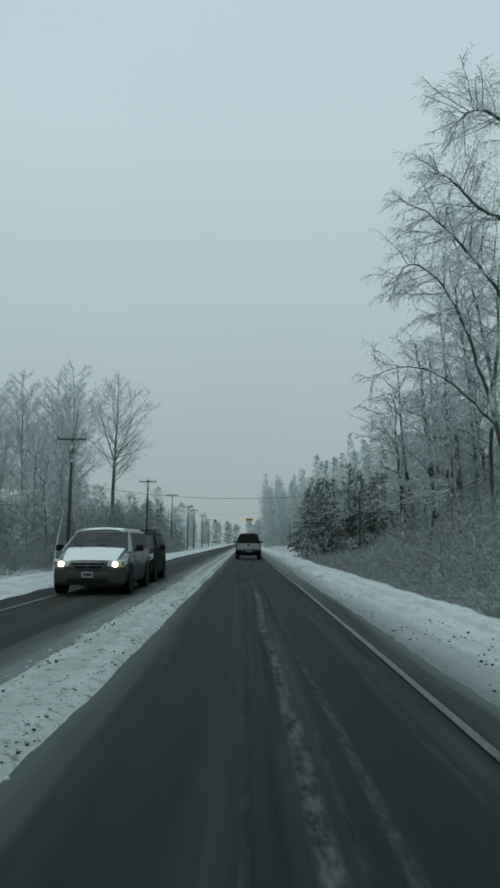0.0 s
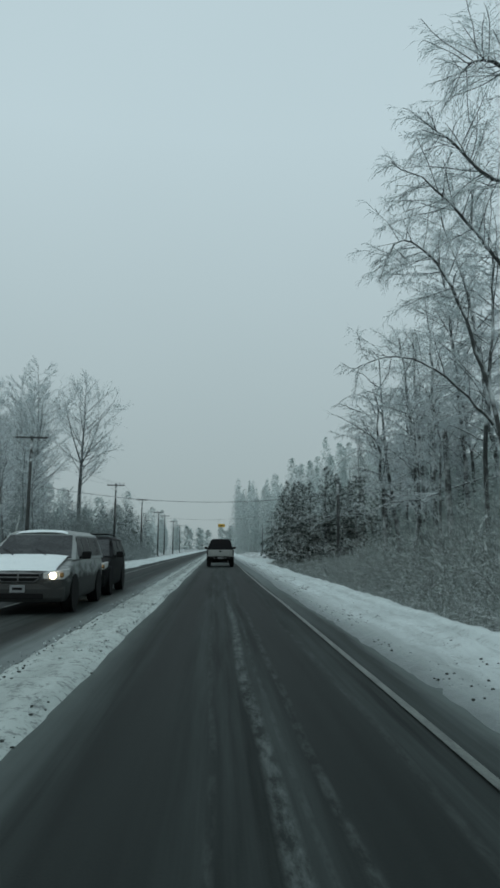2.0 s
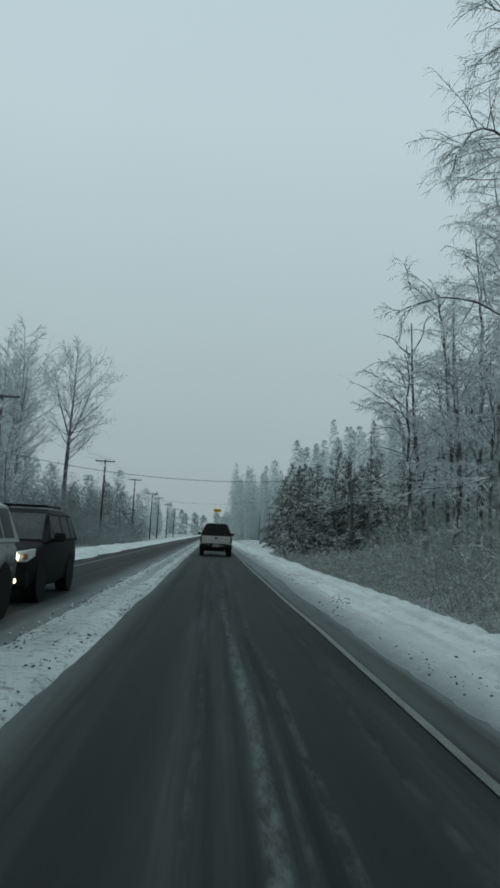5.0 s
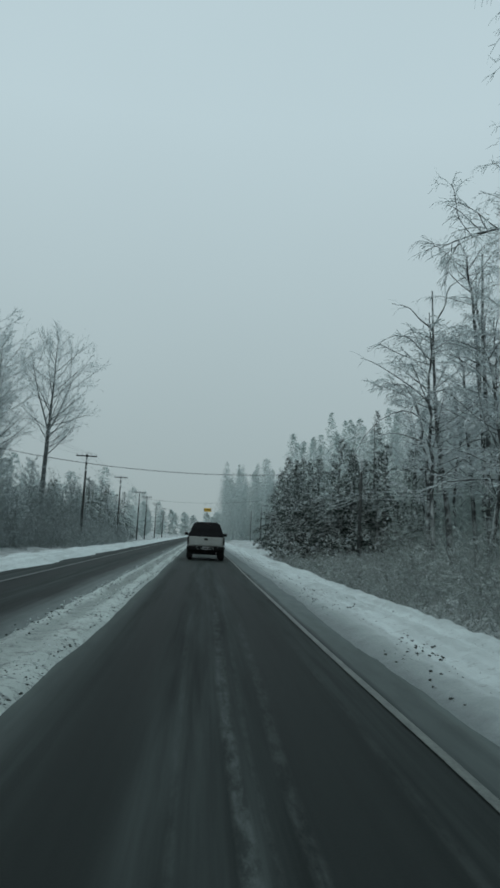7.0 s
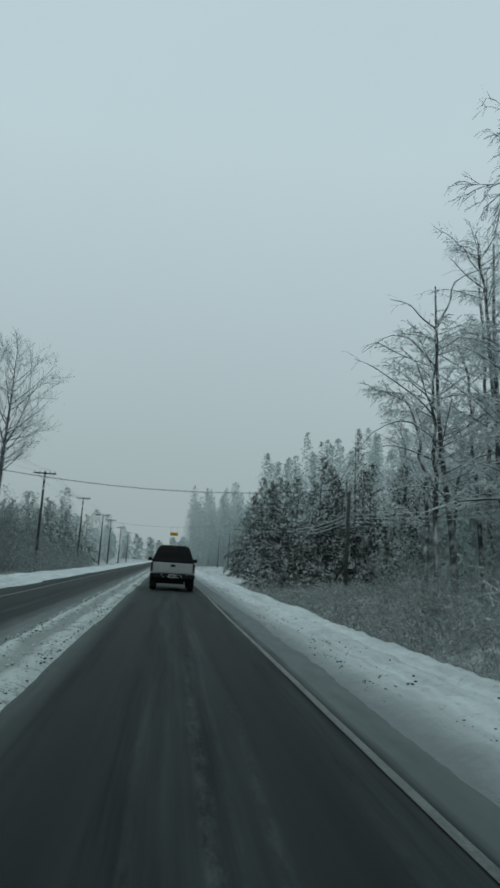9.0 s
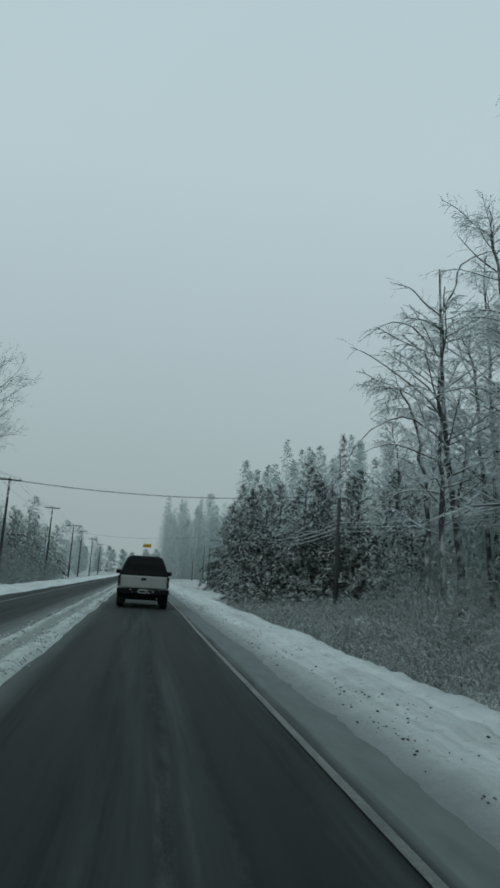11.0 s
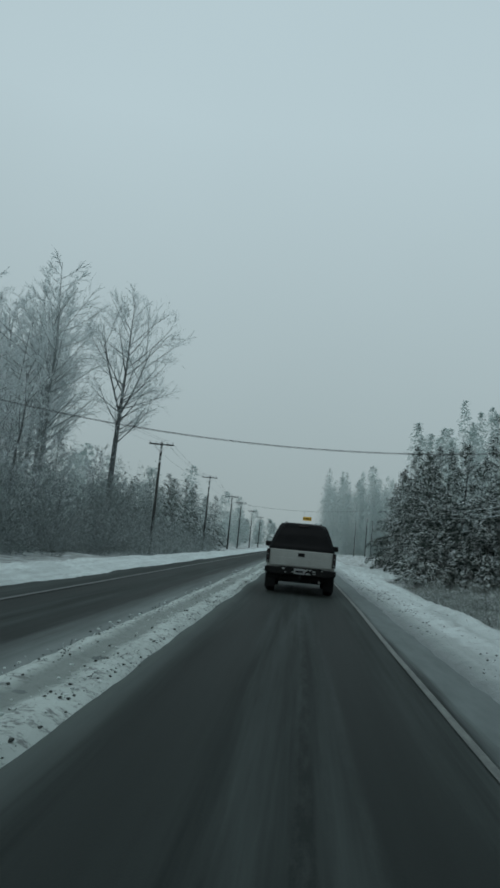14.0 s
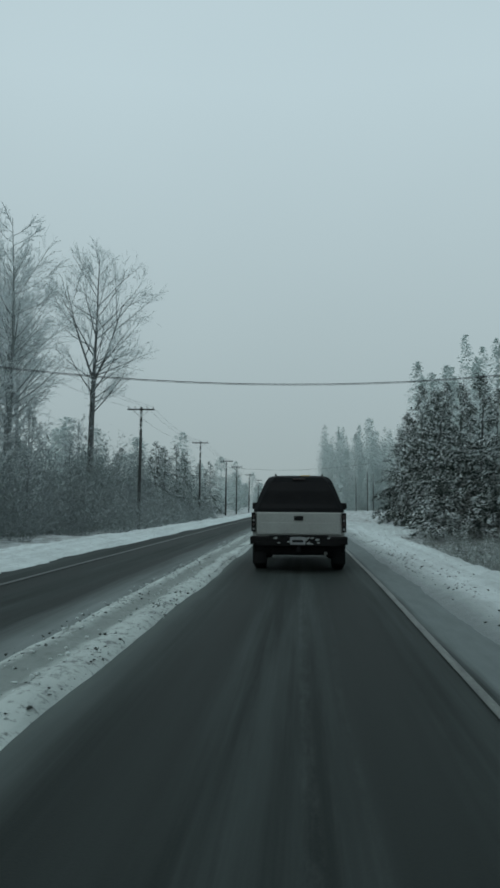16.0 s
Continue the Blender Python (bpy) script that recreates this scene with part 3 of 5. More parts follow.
def line(out, p, d, length, r0, r1, n, rng, wobble, lift):
    """Adds one wandering branch to out and returns its points and directions."""
    pts = [(p.copy(), d.copy(), r0)]
    for i in range(n):
        d = bent(rng, d, wobble, lift)
        q = p + d * (length / n)
        ra, rb = r0 + (r1 - r0) * i / n, r0 + (r1 - r0) * (i + 1) / n
        out.append((*p, *q, ra, rb))
        p = q
        pts.append((p.copy(), d.copy(), rb))
    return pts


def stand(tree, spots, rng, smin=0.85, smax=1.15, sink=0.1, taper=None):
    """Copies of a tree at the spots; the first spot takes the tree itself."""
    for k, (x, y) in enumerate(spots):
        s = rng.uniform(smin, smax) * (taper(y) if taper else 1.0)
        m = pose(x, y, level_at(x, y) - sink, rng.uniform(-2, 2), rng.uniform(-2, 2), rng.uniform(0, 360)) @ Matrix.Diagonal((s, s, s, 1))
        if k == 0:
            tree.matrix_basis = m
        else:
            copy_thing(tree, m)


rt = random.Random(77)

# birches and alders that lean over the right-hand verge
def place(tree, x, y, turn=0):
    tree.matrix_basis = pose(x, y, level_at(x, y) - 0.05, 0, 0, turn)
    return tree


def bend(points, n):
    """A smooth curve of n + 1 points through a few."""
    p = [Vector(q) for q in points]
    p = [p[0] * 2 - p[1]] + p + [p[-1] * 2 - p[-2]]
    out = []
    for i in range(n + 1):
        u = i / n * (len(p) - 3)
        k = min(int(u), len(p) - 4)
        f = u - k
        a, b, c, d = p[k:k + 4]
        out.append(0.5 * (2 * b + (c - a) * f + (2 * a - 5 * b + 4 * c - d) * f * f + (3 * b - a - 3 * c + d) * f ** 3))
    return out


def arching(out, p, d, length, r0, r1, n, rng, wobble, lift, drop):
    """A branch that sets off with some lift and bows down more and more."""
    pts = [(p.copy(), d.copy(), r0)]
    for i in range(n):
        d = bent(rng, d, wobble, lift - drop * (i + 1) / n)
        q = p + d * (length / n)
        ra, rb = r0 + (r1 - r0) * i / n, r0 + (r1 - r0) * (i + 1) / n
        out.append((*p, *q, ra, rb))
        p = q
        pts.append((p.copy(), d.copy(), rb))
    return pts


def weeping_segs(seed, stem, radius, limbs, reach, first, twig_r, gap=0.25, hang=0.24, wander=0.05):
    """Trunk along the stem's points, limbs that bow outward, and fine twigs hanging from them."""
    rng = random.Random(seed)
    thick, thin = [], []
    n = 18
    curve = bend(stem, n)
    curve = [c + Vector((rng.gauss(0, wander), rng.gauss(0, wander), 0)) * min(1, i / 5) for i, c in enumerate(curve)]
    rad = [radius * (1 - i / n) ** 0.75 + 0.012 for i in range(n + 1)]
    for i in range(n):
        thick.append((*curve[i], *curve[i + 1], rad[i], rad[i + 1]))

    def hang_twigs(pts, length, size):
        m = len(pts) - 1
        for k in range(max(2, int(length / 0.12))):
            u = rng.uniform(0.1, 1.0) * m
            j = min(m - 1, int(u))
            tp, td = pts[j][0].lerp(pts[j + 1][0], u - j), pts[j][1]
            way = (aside(rng, td, rng.uniform(20, 60)) + Vector((0, 0, -0.35))).normalized()
            arching(thin, tp, way, size * rng.uniform(0.4, 1.15), twig_r, twig_r * 0.6, 2, rng, 0.14, 0.0, hang * 1.6)

    for k in range(limbs):
        t = first + (0.99 - first) * (k + rng.random()) / limbs
        i = min(n - 1, int(t * n))
        base, along = curve[i].lerp(curve[i + 1], t * n - i), (curve[i + 1] - curve[i]).normalized()
        shape = 0.45 + 0.75 * math.sin(math.pi * min(1, (t - first) / (1 - first) * 0.75 + 0.25))
        length = reach * shape * rng.uniform(0.6, 1.2)
        way = aside(rng, along, rng.uniform(45, 80))
        r0 = max(twig_r * 1.5, min(rad[i] * 0.45, 0.007 * length + 0.006))
        pts = arching(thick, base, way, length, r0, twig_r * 1.2, 8, rng, 0.07, 0.10, hang)
        for q in range(int(length / gap) + 1):
            u = rng.uniform(0.12, 1.0) * 8
            j = min(7, int(u))
            sp, sd, sr = pts[j][0].lerp(pts[j + 1][0], u - j), pts[j][1], pts[j][2]
            side = sd.cross(Vector((0, 0, 1))).normalized() * rng.choice((-1, 1))
            sway = (sd + side * rng.uniform(0.4, 1.2) + Vector((0, 0, rng.uniform(-0.2, 0.3)))).normalized()
            sl = (0.3 + 0.38 * length * (1 - 0.6 * u / 8)) * rng.uniform(0.5, 1.15)
            ends = arching(thin, sp, sway, sl, max(twig_r * 1.15, sr * 0.55), twig_r, 4, rng, 0.10, 0.02, hang * 1.2)
            hang_twigs(ends, sl, 0.32 + 0.14 * sl)
        hang_twigs(pts[4:], length * 0.5, 0.45)
    return thick, thin


def weeping_tree(label, bark, twig, group, seed, stem, **kw):
    tree = thing("bare_tree", label, "tree", group=group)
    thick, thin = weeping_segs(seed, stem, **kw)
    put("trunk", tubes("trunk", thick, 6), bark, tree, smooth=True)
    put("crown", ribbons("crown", thin, seed), twig, tree)
    return tree


def leaner(label, seed, x, y, points, **kw):
    """A birch at x, y whose stem runs through heights given as (x, z)."""
    base = level_at(x, y) - 0.05
    stem = [(0, 0, -0.3)] + [(px - x, 0.06 * (pz - base), pz - base) for px, pz in points]
    return place(weeping_tree(label, BARK_NEAR, TWIG_NEAR, "roadside birches", seed, stem, **kw), x, y)


leaner("birch bowed over the ditch, twigs hanging with snow", 11, 16.2, 39.4, [(13.9, 6.6), (12.6, 8.4), (10.8, 10.2), (8.7, 10.9), (6.3, 10.1)],
       radius=0.095, limbs=38, reach=2.2, first=0.34, twig_r=0.0085)
leaner("leaning birch with drooping snow-laden twigs beside the ditch", 14, 12.5, 33.4, [(11.2, 7.6), (10.5, 10.2), (9.8, 12.4), (8.9, 13.8), (7.7, 14.5), (6.9, 13.4)],
       radius=0.10, limbs=42, reach=2.3, first=0.36, twig_r=0.0075)
leaner("tall leaning birch with an arching snowy crown", 15, 14.0, 29.8, [(12.2, 8.6), (10.7, 11.5), (9.3, 13.7), (8.3, 14.9), (6.4, 16.2)],
       radius=0.11, limbs=40, reach=2.2, first=0.42, twig_r=0.0075)
leaner("tall birch overhanging the verge, twigs thick with snow", 16, 15.2, 28.3, [(13.4, 9.5), (10.9, 13.9), (9.5, 14.9), (8.4, 16.2), (7.2, 16.6)],
       radius=0.12, limbs=38, reach=2.0, first=0.45, twig_r=0.0075)
leaner("tall birch whose crown hangs over the road shoulder", 19, 14.4, 26.4, [(12.8, 10.5), (11.3, 15.2), (10.0, 17.6), (8.9, 18.2), (8.0, 17.6)],
       radius=0.16, limbs=36, reach=2.3, first=0.50, twig_r=0.0075)
leaner("slender straight birch with snow-laden twigs", 12, 13.4, 49.8, [(13.5, 7.0), (13.6, 13.0), (13.3, 19.0)],
       radius=0.16, limbs=44, reach=2.3, first=0.30, twig_r=0.009)
leaner("thin birch with a snowy drooping crown", 13, 14.1, 55.0, [(13.7, 6.0), (13.1, 14.4), (12.9, 16.5)],
       radius=0.14, limbs=34, reach=2.2, first=0.38, twig_r=0.009)
leaner("tall birch thick with frost behind the snag", 21, 14.9, 47.7, [(14.7, 8.0), (14.3, 15.0), (13.6, 21.0)],
       radius=0.15, limbs=46, reach=2.8, first=0.32, twig_r=0.009)
leaner("tall birch thick with frost beside the verge", 22, 15.8, 44.5, [(15.3, 8.0), (14.3, 16.0), (12.6, 22.5)],
       radius=0.17, limbs=46, reach=3.0, first=0.32, twig_r=0.009)
leaner("small arching birch bowed under snow", 17, 13.2, 63.0, [(13.3, 4.5), (12.9, 8.4), (12.0, 10.9), (10.9, 10.9)],
       radius=0.13, limbs=36, reach=1.9, first=0.30, twig_r=0.010)
leaner("small birch with a curtain of hanging twigs", 23, 15.4, 60.5, [(15.0, 6.0), (14.6, 11.5), (14.0, 13.5)],
       radius=0.13, limbs=36, reach=2.8, first=0.28, twig_r=0.010)
leaner("slender birch with short snowy side twigs", 18, 16.6, 62.5, [(16.5, 7.0), (16.3, 14.0), (16.2, 18.5)],
       radius=0.15, limbs=36, reach=1.9, first=0.3, twig_r=0.010)


def crooked_limb(thick, thin, base, points, r0, rng, twigs=7, spread=1.0):
    """A bare limb through a few points, with crooked twigs."""
    pts = bend([base] + points, 10)
    for i in range(10):
        thick.append((*pts[i], *pts[i + 1], r0 * (1 - 0.075 * i), r0 * (1 - 0.075 * (i + 1))))
    for _ in range(twigs):
        j = rng.randint(3, 9)
        d = (pts[j + 1] - pts[j]).normalized()
        arching(thin, pts[j], aside(rng, d, rng.uniform(25, 65)), rng.uniform(0.35, 1.2) * spread, 0.015, 0.008, 4, rng, 0.16, 0.0, 0.25)


def dead_tree():
    """The broken tree with a few crooked limbs near its top."""
    rng = random.Random(31)
    thick, thin = [], []
    tree = thing("dead_tree", "dead broken-topped tree with crooked snow-lined limbs", "tree")
    stem = bend([(0, 0, -0.3), (-0.25, 0, 3.2), (-0.85, 0, 7.2), (-1.15, 0, 11.0), (-1.35, 0, 15.6)], 16)
    for i in range(16):
        thick.append((*stem[i], *stem[i + 1], 0.21 - 0.0105 * i, 0.21 - 0.0105 * (i + 1)))

    def at(z):
        k = next(i for i in range(16) if stem[i + 1].z >= z)
        return stem[k].lerp(stem[k + 1], (z - stem[k].z) / (stem[k + 1].z - stem[k].z))
    for z, points in ((13.4, [(-2.0, 0, 13.9), (-2.6, 0.2, 14.6), (-3.6, 0.2, 14.8)]),
                      (11.4, [(-2.2, 0.1, 12.5), (-2.7, 0.2, 12.9), (-3.6, 0.3, 12.9), (-4.9, 0.3, 11.9)]),
                      (12.8, [(-2.0, 0.2, 13.2), (-2.5, 0.4, 13.2), (-3.2, 0.5, 12.8)]),
                      (13.6, [(-0.6, 0, 14.8), (-0.3, 0.1, 16.0), (1.2, 0.2, 16.9), (2.2, 0.4, 17.0)]),
                      (8.6, [(-1.8, 0.1, 9.6), (-3.2, 0, 10.5), (-4.6, -0.2, 11.2), (-5.4, -0.3, 11.4)]),
                      (9.0, [(-1.5, 0.3, 10.0), (-2.4, 0.5, 10.8), (-2.6, 0.6, 11.4)]),
                      (7.6, [(-1.6, 0.2, 8.2), (-2.8, 0.3, 8.7), (-4.6, 0.2, 7.6), (-6.2, 0.0, 4.6)]),
                      (8.0, [(0.8, 0.4, 8.8), (2.6, 0.5, 9.8), (5.0, 0.6, 10.4)]),
                      (6.6, [(-2.0, -0.3, 7.0), (-3.6, -0.4, 7.3), (-5.2, -0.5, 6.6)]),
                      (6.2, [(1.2, 0.2, 7.2), (2.8, 0.3, 7.6)]),
                      (5.0, [(-1.4, -0.4, 5.4), (-3.0, -0.5, 5.3), (-4.4, -0.6, 4.4)]),
                      (4.4, [(0.8, -0.4, 5.2), (2.4, -0.6, 5.4)])):
        crooked_limb(thick, thin, at(z), points, 0.055, rng)
    put("trunk", tubes("trunk", thick, 6), BARK_NEAR, tree, smooth=True)
    put("crown", tubes("crown", thin, 3), TWIG_NEAR, tree)
    return tree


place(dead_tree(), 13.55, 59.6)


def snag():
    rng = random.Random(9)
    thick = []
    line(thick, Vector((0, 0, -0.3)), Vector((-0.03, 0, 1)).normalized(), 8.2, 0.21, 0.16, 6, rng, 0.01, 0)
    tree = thing("tree_snag", "dark snapped-off tree trunk without limbs", "tree")
    put("trunk", tubes("trunk", thick, 8), BARK_NEAR, tree, smooth=True)
    splinters = []
    top = Vector(thick[-1][3:6])
    for k in range(6):
        a = k * 1.05
        q = top + Vector((math.cos(a) * 0.11, math.sin(a) * 0.11, 0))
        splinters.append((*(q - Vector((0, 0, 0.3))), *(q + Vector((0, 0, rng.uniform(0.1, 0.6)))), 0.07, 0.01))
    put("broken_top", tubes("broken_top", splinters, 4), BARK_NEAR, tree)
    return tree


place(snag(), 13.3, 46.3)


def pale_stump():
    """A thin snapped birch stem that leans toward the road."""
    rng = random.Random(12)
    thick, thin, splinter = [], [], []
    tree = thing("tree_snag", "thin pale birch trunk snapped off and leaning", "tree")
    stem = bend([(0, 0, -0.4), (0.15, 0, 1.4), (0.35, 0, 2.8), (0.62, 0, 4.4)], 8)
    for i in range(8):
        thick.append((*stem[i], *stem[i + 1], 0.085 - 0.004 * i, 0.085 - 0.004 * (i + 1)))
    line(thin, stem[6], Vector((0.7, 0, 0.6)).normalized(), 0.7, 0.02, 0.008, 3, rng, 0.1, 0)
    line(splinter, stem[8], Vector((-0.3, 0, 1)).normalized(), 0.4, 0.03, 0.008, 2, rng, 0.1, 0)
    put("trunk", tubes("trunk", thick, 8), BARK_PALE, tree, smooth=True)
    put("broken_top", tubes("broken_top", splinter, 4), BARK_PALE, tree)
    put("side_twig", tubes("side_twig", thin, 4), BARK_PALE, tree)
    return tree


place(pale_stump(), -14.2, 56)


def fallen_branch():
    """A forked dead stick that stands out of the snow bank."""
    rng = random.Random(14)
    segs = []
    ob = thing("fallen_branch", "pale forked dead branch sticking out of the snow", "branch")
    stem = line(segs, Vector((0, 0, -0.2)), Vector((-0.15, 0, 1)).normalized(), 0.62, 0.022, 0.016, 4, rng, 0.06, 0)
    line(segs, stem[-1][0], Vector((-0.75, 0.1, 0.75)).normalized(), 0.40, 0.014, 0.008, 3, rng, 0.1, 0)
    line(segs, stem[-1][0], Vector((0.25, 0, 1)).normalized(), 0.28, 0.011, 0.006, 3, rng, 0.1, 0)
    put("stick", tubes("stick", segs, 6), BARK_PALE, ob)
    return ob


place(fallen_branch(), 4.8, 47.2)


def broken_birch():
    """A straight bare trunk with a snapped top and one side limb."""
    rng = random.Random(33)
    thick, thin = [], []
    tree = thing("dead_tree", "straight dead birch with a snapped top and one bare limb", "tree")
    stem = bend([(0, 0, -0.3), (-0.2, 0, 6), (-0.6, 0, 12), (-0.7, 0, 17.2)], 12)
    for i in range(12):
        thick.append((*stem[i], *stem[i + 1], 0.19 - 0.0115 * i, 0.19 - 0.0115 * (i + 1)))
    crooked_limb(thick, thin, stem[10], [(-1.8, 0.1, 15.4), (-2.8, 0.2, 16.4)], 0.05, rng, 4)
    crooked_limb(thick, thin, stem[8], [(0.8, 0.3, 12.2), (2.4, 0.4, 13.4)], 0.05, rng, 6)
    crooked_limb(thick, thin, stem[6], [(-2.0, -0.3, 9.6), (-3.6, -0.3, 9.2), (-5.0, -0.4, 8.0)], 0.05, rng, 9)
    crooked_limb(thick, thin, stem[5], [(1.4, -0.3, 8.0), (3.2, -0.4, 8.6)], 0.05, rng, 6)
    put("trunk", tubes("trunk", thick, 6), BARK_NEAR, tree, smooth=True)
    put("crown", tubes("crown", thin, 3), TWIG_NEAR, tree)
    return tree


place(broken_birch(), 15.0, 57.5)


def bough_tree(seed, first_bough):
    """A stout tree whose lowest bough hangs far out over the brush."""
    rng = random.Random(seed)
    thick, thin = [], []
    tree = thing("bare_tree", "dark bare tree with one long drooping snow-lined bough", "tree", group="roadside birches")
    stem = line(thick, Vector((0, 0, -0.3)), Vector((0.02, 0, 1)).normalized(), 16.0, 0.24, 0.06, 12, rng, 0.02, 0)
    boughs = [first_bough, (0.62, (-0.9, -0.3, 0.35), 4.6, 0.06), (0.72, (0.7, 0.2, 0.5), 3.6, 0.05),
              (0.80, (-0.7, 0.3, 0.6), 3.4, 0.05), (0.90, (-0.5, -0.2, 0.8), 2.6, 0.04)]
    for t, way, length, r in boughs:
        i = int(t * 12)
        pts = line(thick, stem[i][0].lerp(stem[i + 1][0], t * 12 - i), Vector(way).normalized(), length, r, r * 0.35, 8, rng, 0.05, -0.004)
        for _ in range(9):
            j = rng.randint(3, 8)
            ends = line(thin, pts[j][0], aside(rng, pts[j][1], rng.uniform(20, 50)), rng.uniform(0.8, 2.4), 0.026, 0.012, 4, rng, 0.12, -0.02)
            for _ in range(4):
                k = rng.randint(1, 4)
                line(thin, ends[k][0], aside(rng, ends[k][1], rng.uniform(25, 60)), rng.uniform(0.3, 0.9), 0.014, 0.009, 2, rng, 0.15, -0.06)
    put("trunk", tubes("trunk", thick, 6), BARK_NEAR, tree, smooth=True)
    put("crown", tubes("crown", thin, 3), TWIG_NEAR, tree)
    return tree


place(bough_tree(57, (0.46, (-1.0, 0.02, -0.30), 8.4, 0.085)), 19.2, 46.6)
place(bough_tree(59, (0.32, (-1.0, 0.0, 0.10), 5.2, 0.10)), 16.7, 55.2)

# slender trees that fill the wood behind, right and left
WOOD_LABEL = "slender bare tree white with snow in the roadside wood"
right_wood = [weeping_tree(WOOD_LABEL, BARK_NEAR, TWIG_FAR, "wood behind the verge", 40 + k, [(0, 0, -0.3), (0.2 * k, 0.1, h * 0.4), (-0.3, 0.2, h * 0.75), (0.3 - 0.6 * k, 0, h)],
                           radius=0.10, limbs=38, reach=2.4, first=0.22, twig_r=0.014, gap=0.36, hang=0.20) for k, h in enumerate((13, 15.5, 10.5))]
spots = [(rt.uniform(15.5, 19), y + rt.uniform(-1, 1)) for y in range(24, 84, 4)] + [(rt.uniform(19, 27), y + rt.uniform(-2, 2)) for y in range(26, 96, 5)]
spots += [(rt.uniform(11.8, 15.0), y + rt.uniform(-1, 1)) for y in range(38, 62, 4)]
rt.shuffle(spots)
for k, tree in enumerate(right_wood):
    stand(tree, spots[k::3], rt)


# tall cottonwoods beyond the oncoming lane
def cottonwood_segs(seed, height, radius, first, fork, limbs, limb_len, subs, twigs, twig_r, spread=14, fine=2):
    """A straight trunk that forks into a few leaders, with straight limbs fanning upward."""
    rng = random.Random(seed)
    thick, thin = [], []
    trunk = line(thick, Vector((0, 0, -0.3)), Vector((0, 0, 1)), height * fork, radius, radius * 0.62, 8, rng, 0.010, 0)
    top, way, r = trunk[-1]
    axes = [(trunk, height * fork, 0.0)]
    turn = rng.uniform(0, 6.28)
    for k, (lean, share) in enumerate(((2, 0.94), (spread, 0.74), (spread * 1.2, 0.62))):
        a = turn + k * 2.6
        d = Vector((math.cos(a) * math.sin(radians(lean)), math.sin(a) * math.sin(radians(lean)), math.cos(radians(lean))))
        length = height * (1 - fork) * share
        axes.append((line(thick, top, d, length, r * (0.8 if k == 0 else 0.55), twig_r * 1.5, 8, rng, 0.018, 0.03), length, 1.0))
    total = limbs
    for a, (pts, length, kind) in enumerate(axes):
        share = total // 2 if a == 1 else total // 6
        for k in range(share):
            u = (first / fork + (1 - first / fork) * (k + rng.random()) / share) if kind == 0 else (k + rng.random()) / share * 0.97
            j = min(7, int(u * 8))
            base, along, rr = pts[j][0].lerp(pts[j + 1][0], u * 8 - j), pts[j][1], pts[j][2]
            h = base.z / height
            size = height * limb_len * (0.22 + 0.78 * math.sin(math.pi * min(1.0, 0.34 + 0.66 * max(0.0, (h - first) / (1.02 - first))))) * rng.uniform(0.7, 1.1)
            d = aside(rng, along, rng.uniform(52, 72) if kind == 0 else rng.uniform(38, 68))
            limb = line(thick, base, d, size, max(twig_r * 1.6, min(rr * 0.5, 0.010 * size + 0.015)), twig_r, 6, rng, 0.045, 0.055)
            for _ in range(subs):
                v = rng.uniform(0.15, 1.0) * 6
                i = min(5, int(v))
                sl = size * rng.uniform(0.25, 0.5) * (1.15 - 0.5 * v / 6)
                ends = line(thin, limb[i][0].lerp(limb[i + 1][0], v - i), aside(rng, limb[i][1], rng.uniform(22, 45)), sl, twig_r * 1.15, twig_r * 0.8, 3, rng, 0.06, 0.05)
                for _ in range(twigs):
                    w = rng.uniform(0.1, 1.0) * 3
                    i2 = min(2, int(w))
                    line(thin, ends[i2][0].lerp(ends[i2 + 1][0], w - i2), aside(rng, ends[i2][1], rng.uniform(18, 42)), sl * rng.uniform(0.25, 0.6), twig_r * 0.8, twig_r * 0.5, fine, rng, 0.08, 0.04)
    return thick, thin


def cottonwood(label, bark, twig, seed, **kw):
    tree = thing("bare_tree", label, "tree", group="cottonwoods")
    thick, thin = cottonwood_segs(seed, **kw)
    put("trunk", tubes("trunk", thick, 6), bark, tree, smooth=True)
    put("crown", ribbons("crown", thin, seed), twig, tree)
    return tree


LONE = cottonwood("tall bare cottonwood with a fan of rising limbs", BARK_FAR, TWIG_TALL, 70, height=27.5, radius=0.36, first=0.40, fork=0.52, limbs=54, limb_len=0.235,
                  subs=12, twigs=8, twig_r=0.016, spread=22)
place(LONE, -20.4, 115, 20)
TALL = [cottonwood("tall frosted cottonwood in a group, its greys paled for haze", BARK_TALL, TWIG_TALL, 75 + k, height=h, radius=0.28, first=0.30, fork=0.45, limbs=54, limb_len=0.21,
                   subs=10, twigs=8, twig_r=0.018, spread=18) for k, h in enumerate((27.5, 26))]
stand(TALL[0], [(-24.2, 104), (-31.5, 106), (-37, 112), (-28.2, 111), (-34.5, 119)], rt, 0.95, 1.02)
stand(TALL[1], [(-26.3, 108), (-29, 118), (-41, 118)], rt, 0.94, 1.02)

left_wood = [weeping_tree("slender frosted tree in the wood beyond the road, paled for haze", BARK_FAR, TWIG_FAR, "far side wood", 80 + k,
                          [(0, 0, -0.3), (0.1, 0.1, h * 0.4), (-0.2, 0.2, h * 0.75), (0.2, 0, h)], radius=0.10, limbs=34, reach=2.1, first=0.2, twig_r=0.015,
                          gap=0.46, hang=0.10) for k, h in enumerate((12, 15, 9.5))]
spots = [(-rt.uniform(15.8, 20), y + rt.uniform(-1, 1)) for y in range(34, 82, 4)] + [(-rt.uniform(20, 30), y + rt.uniform(-2, 2)) for y in range(44, 98, 8)]
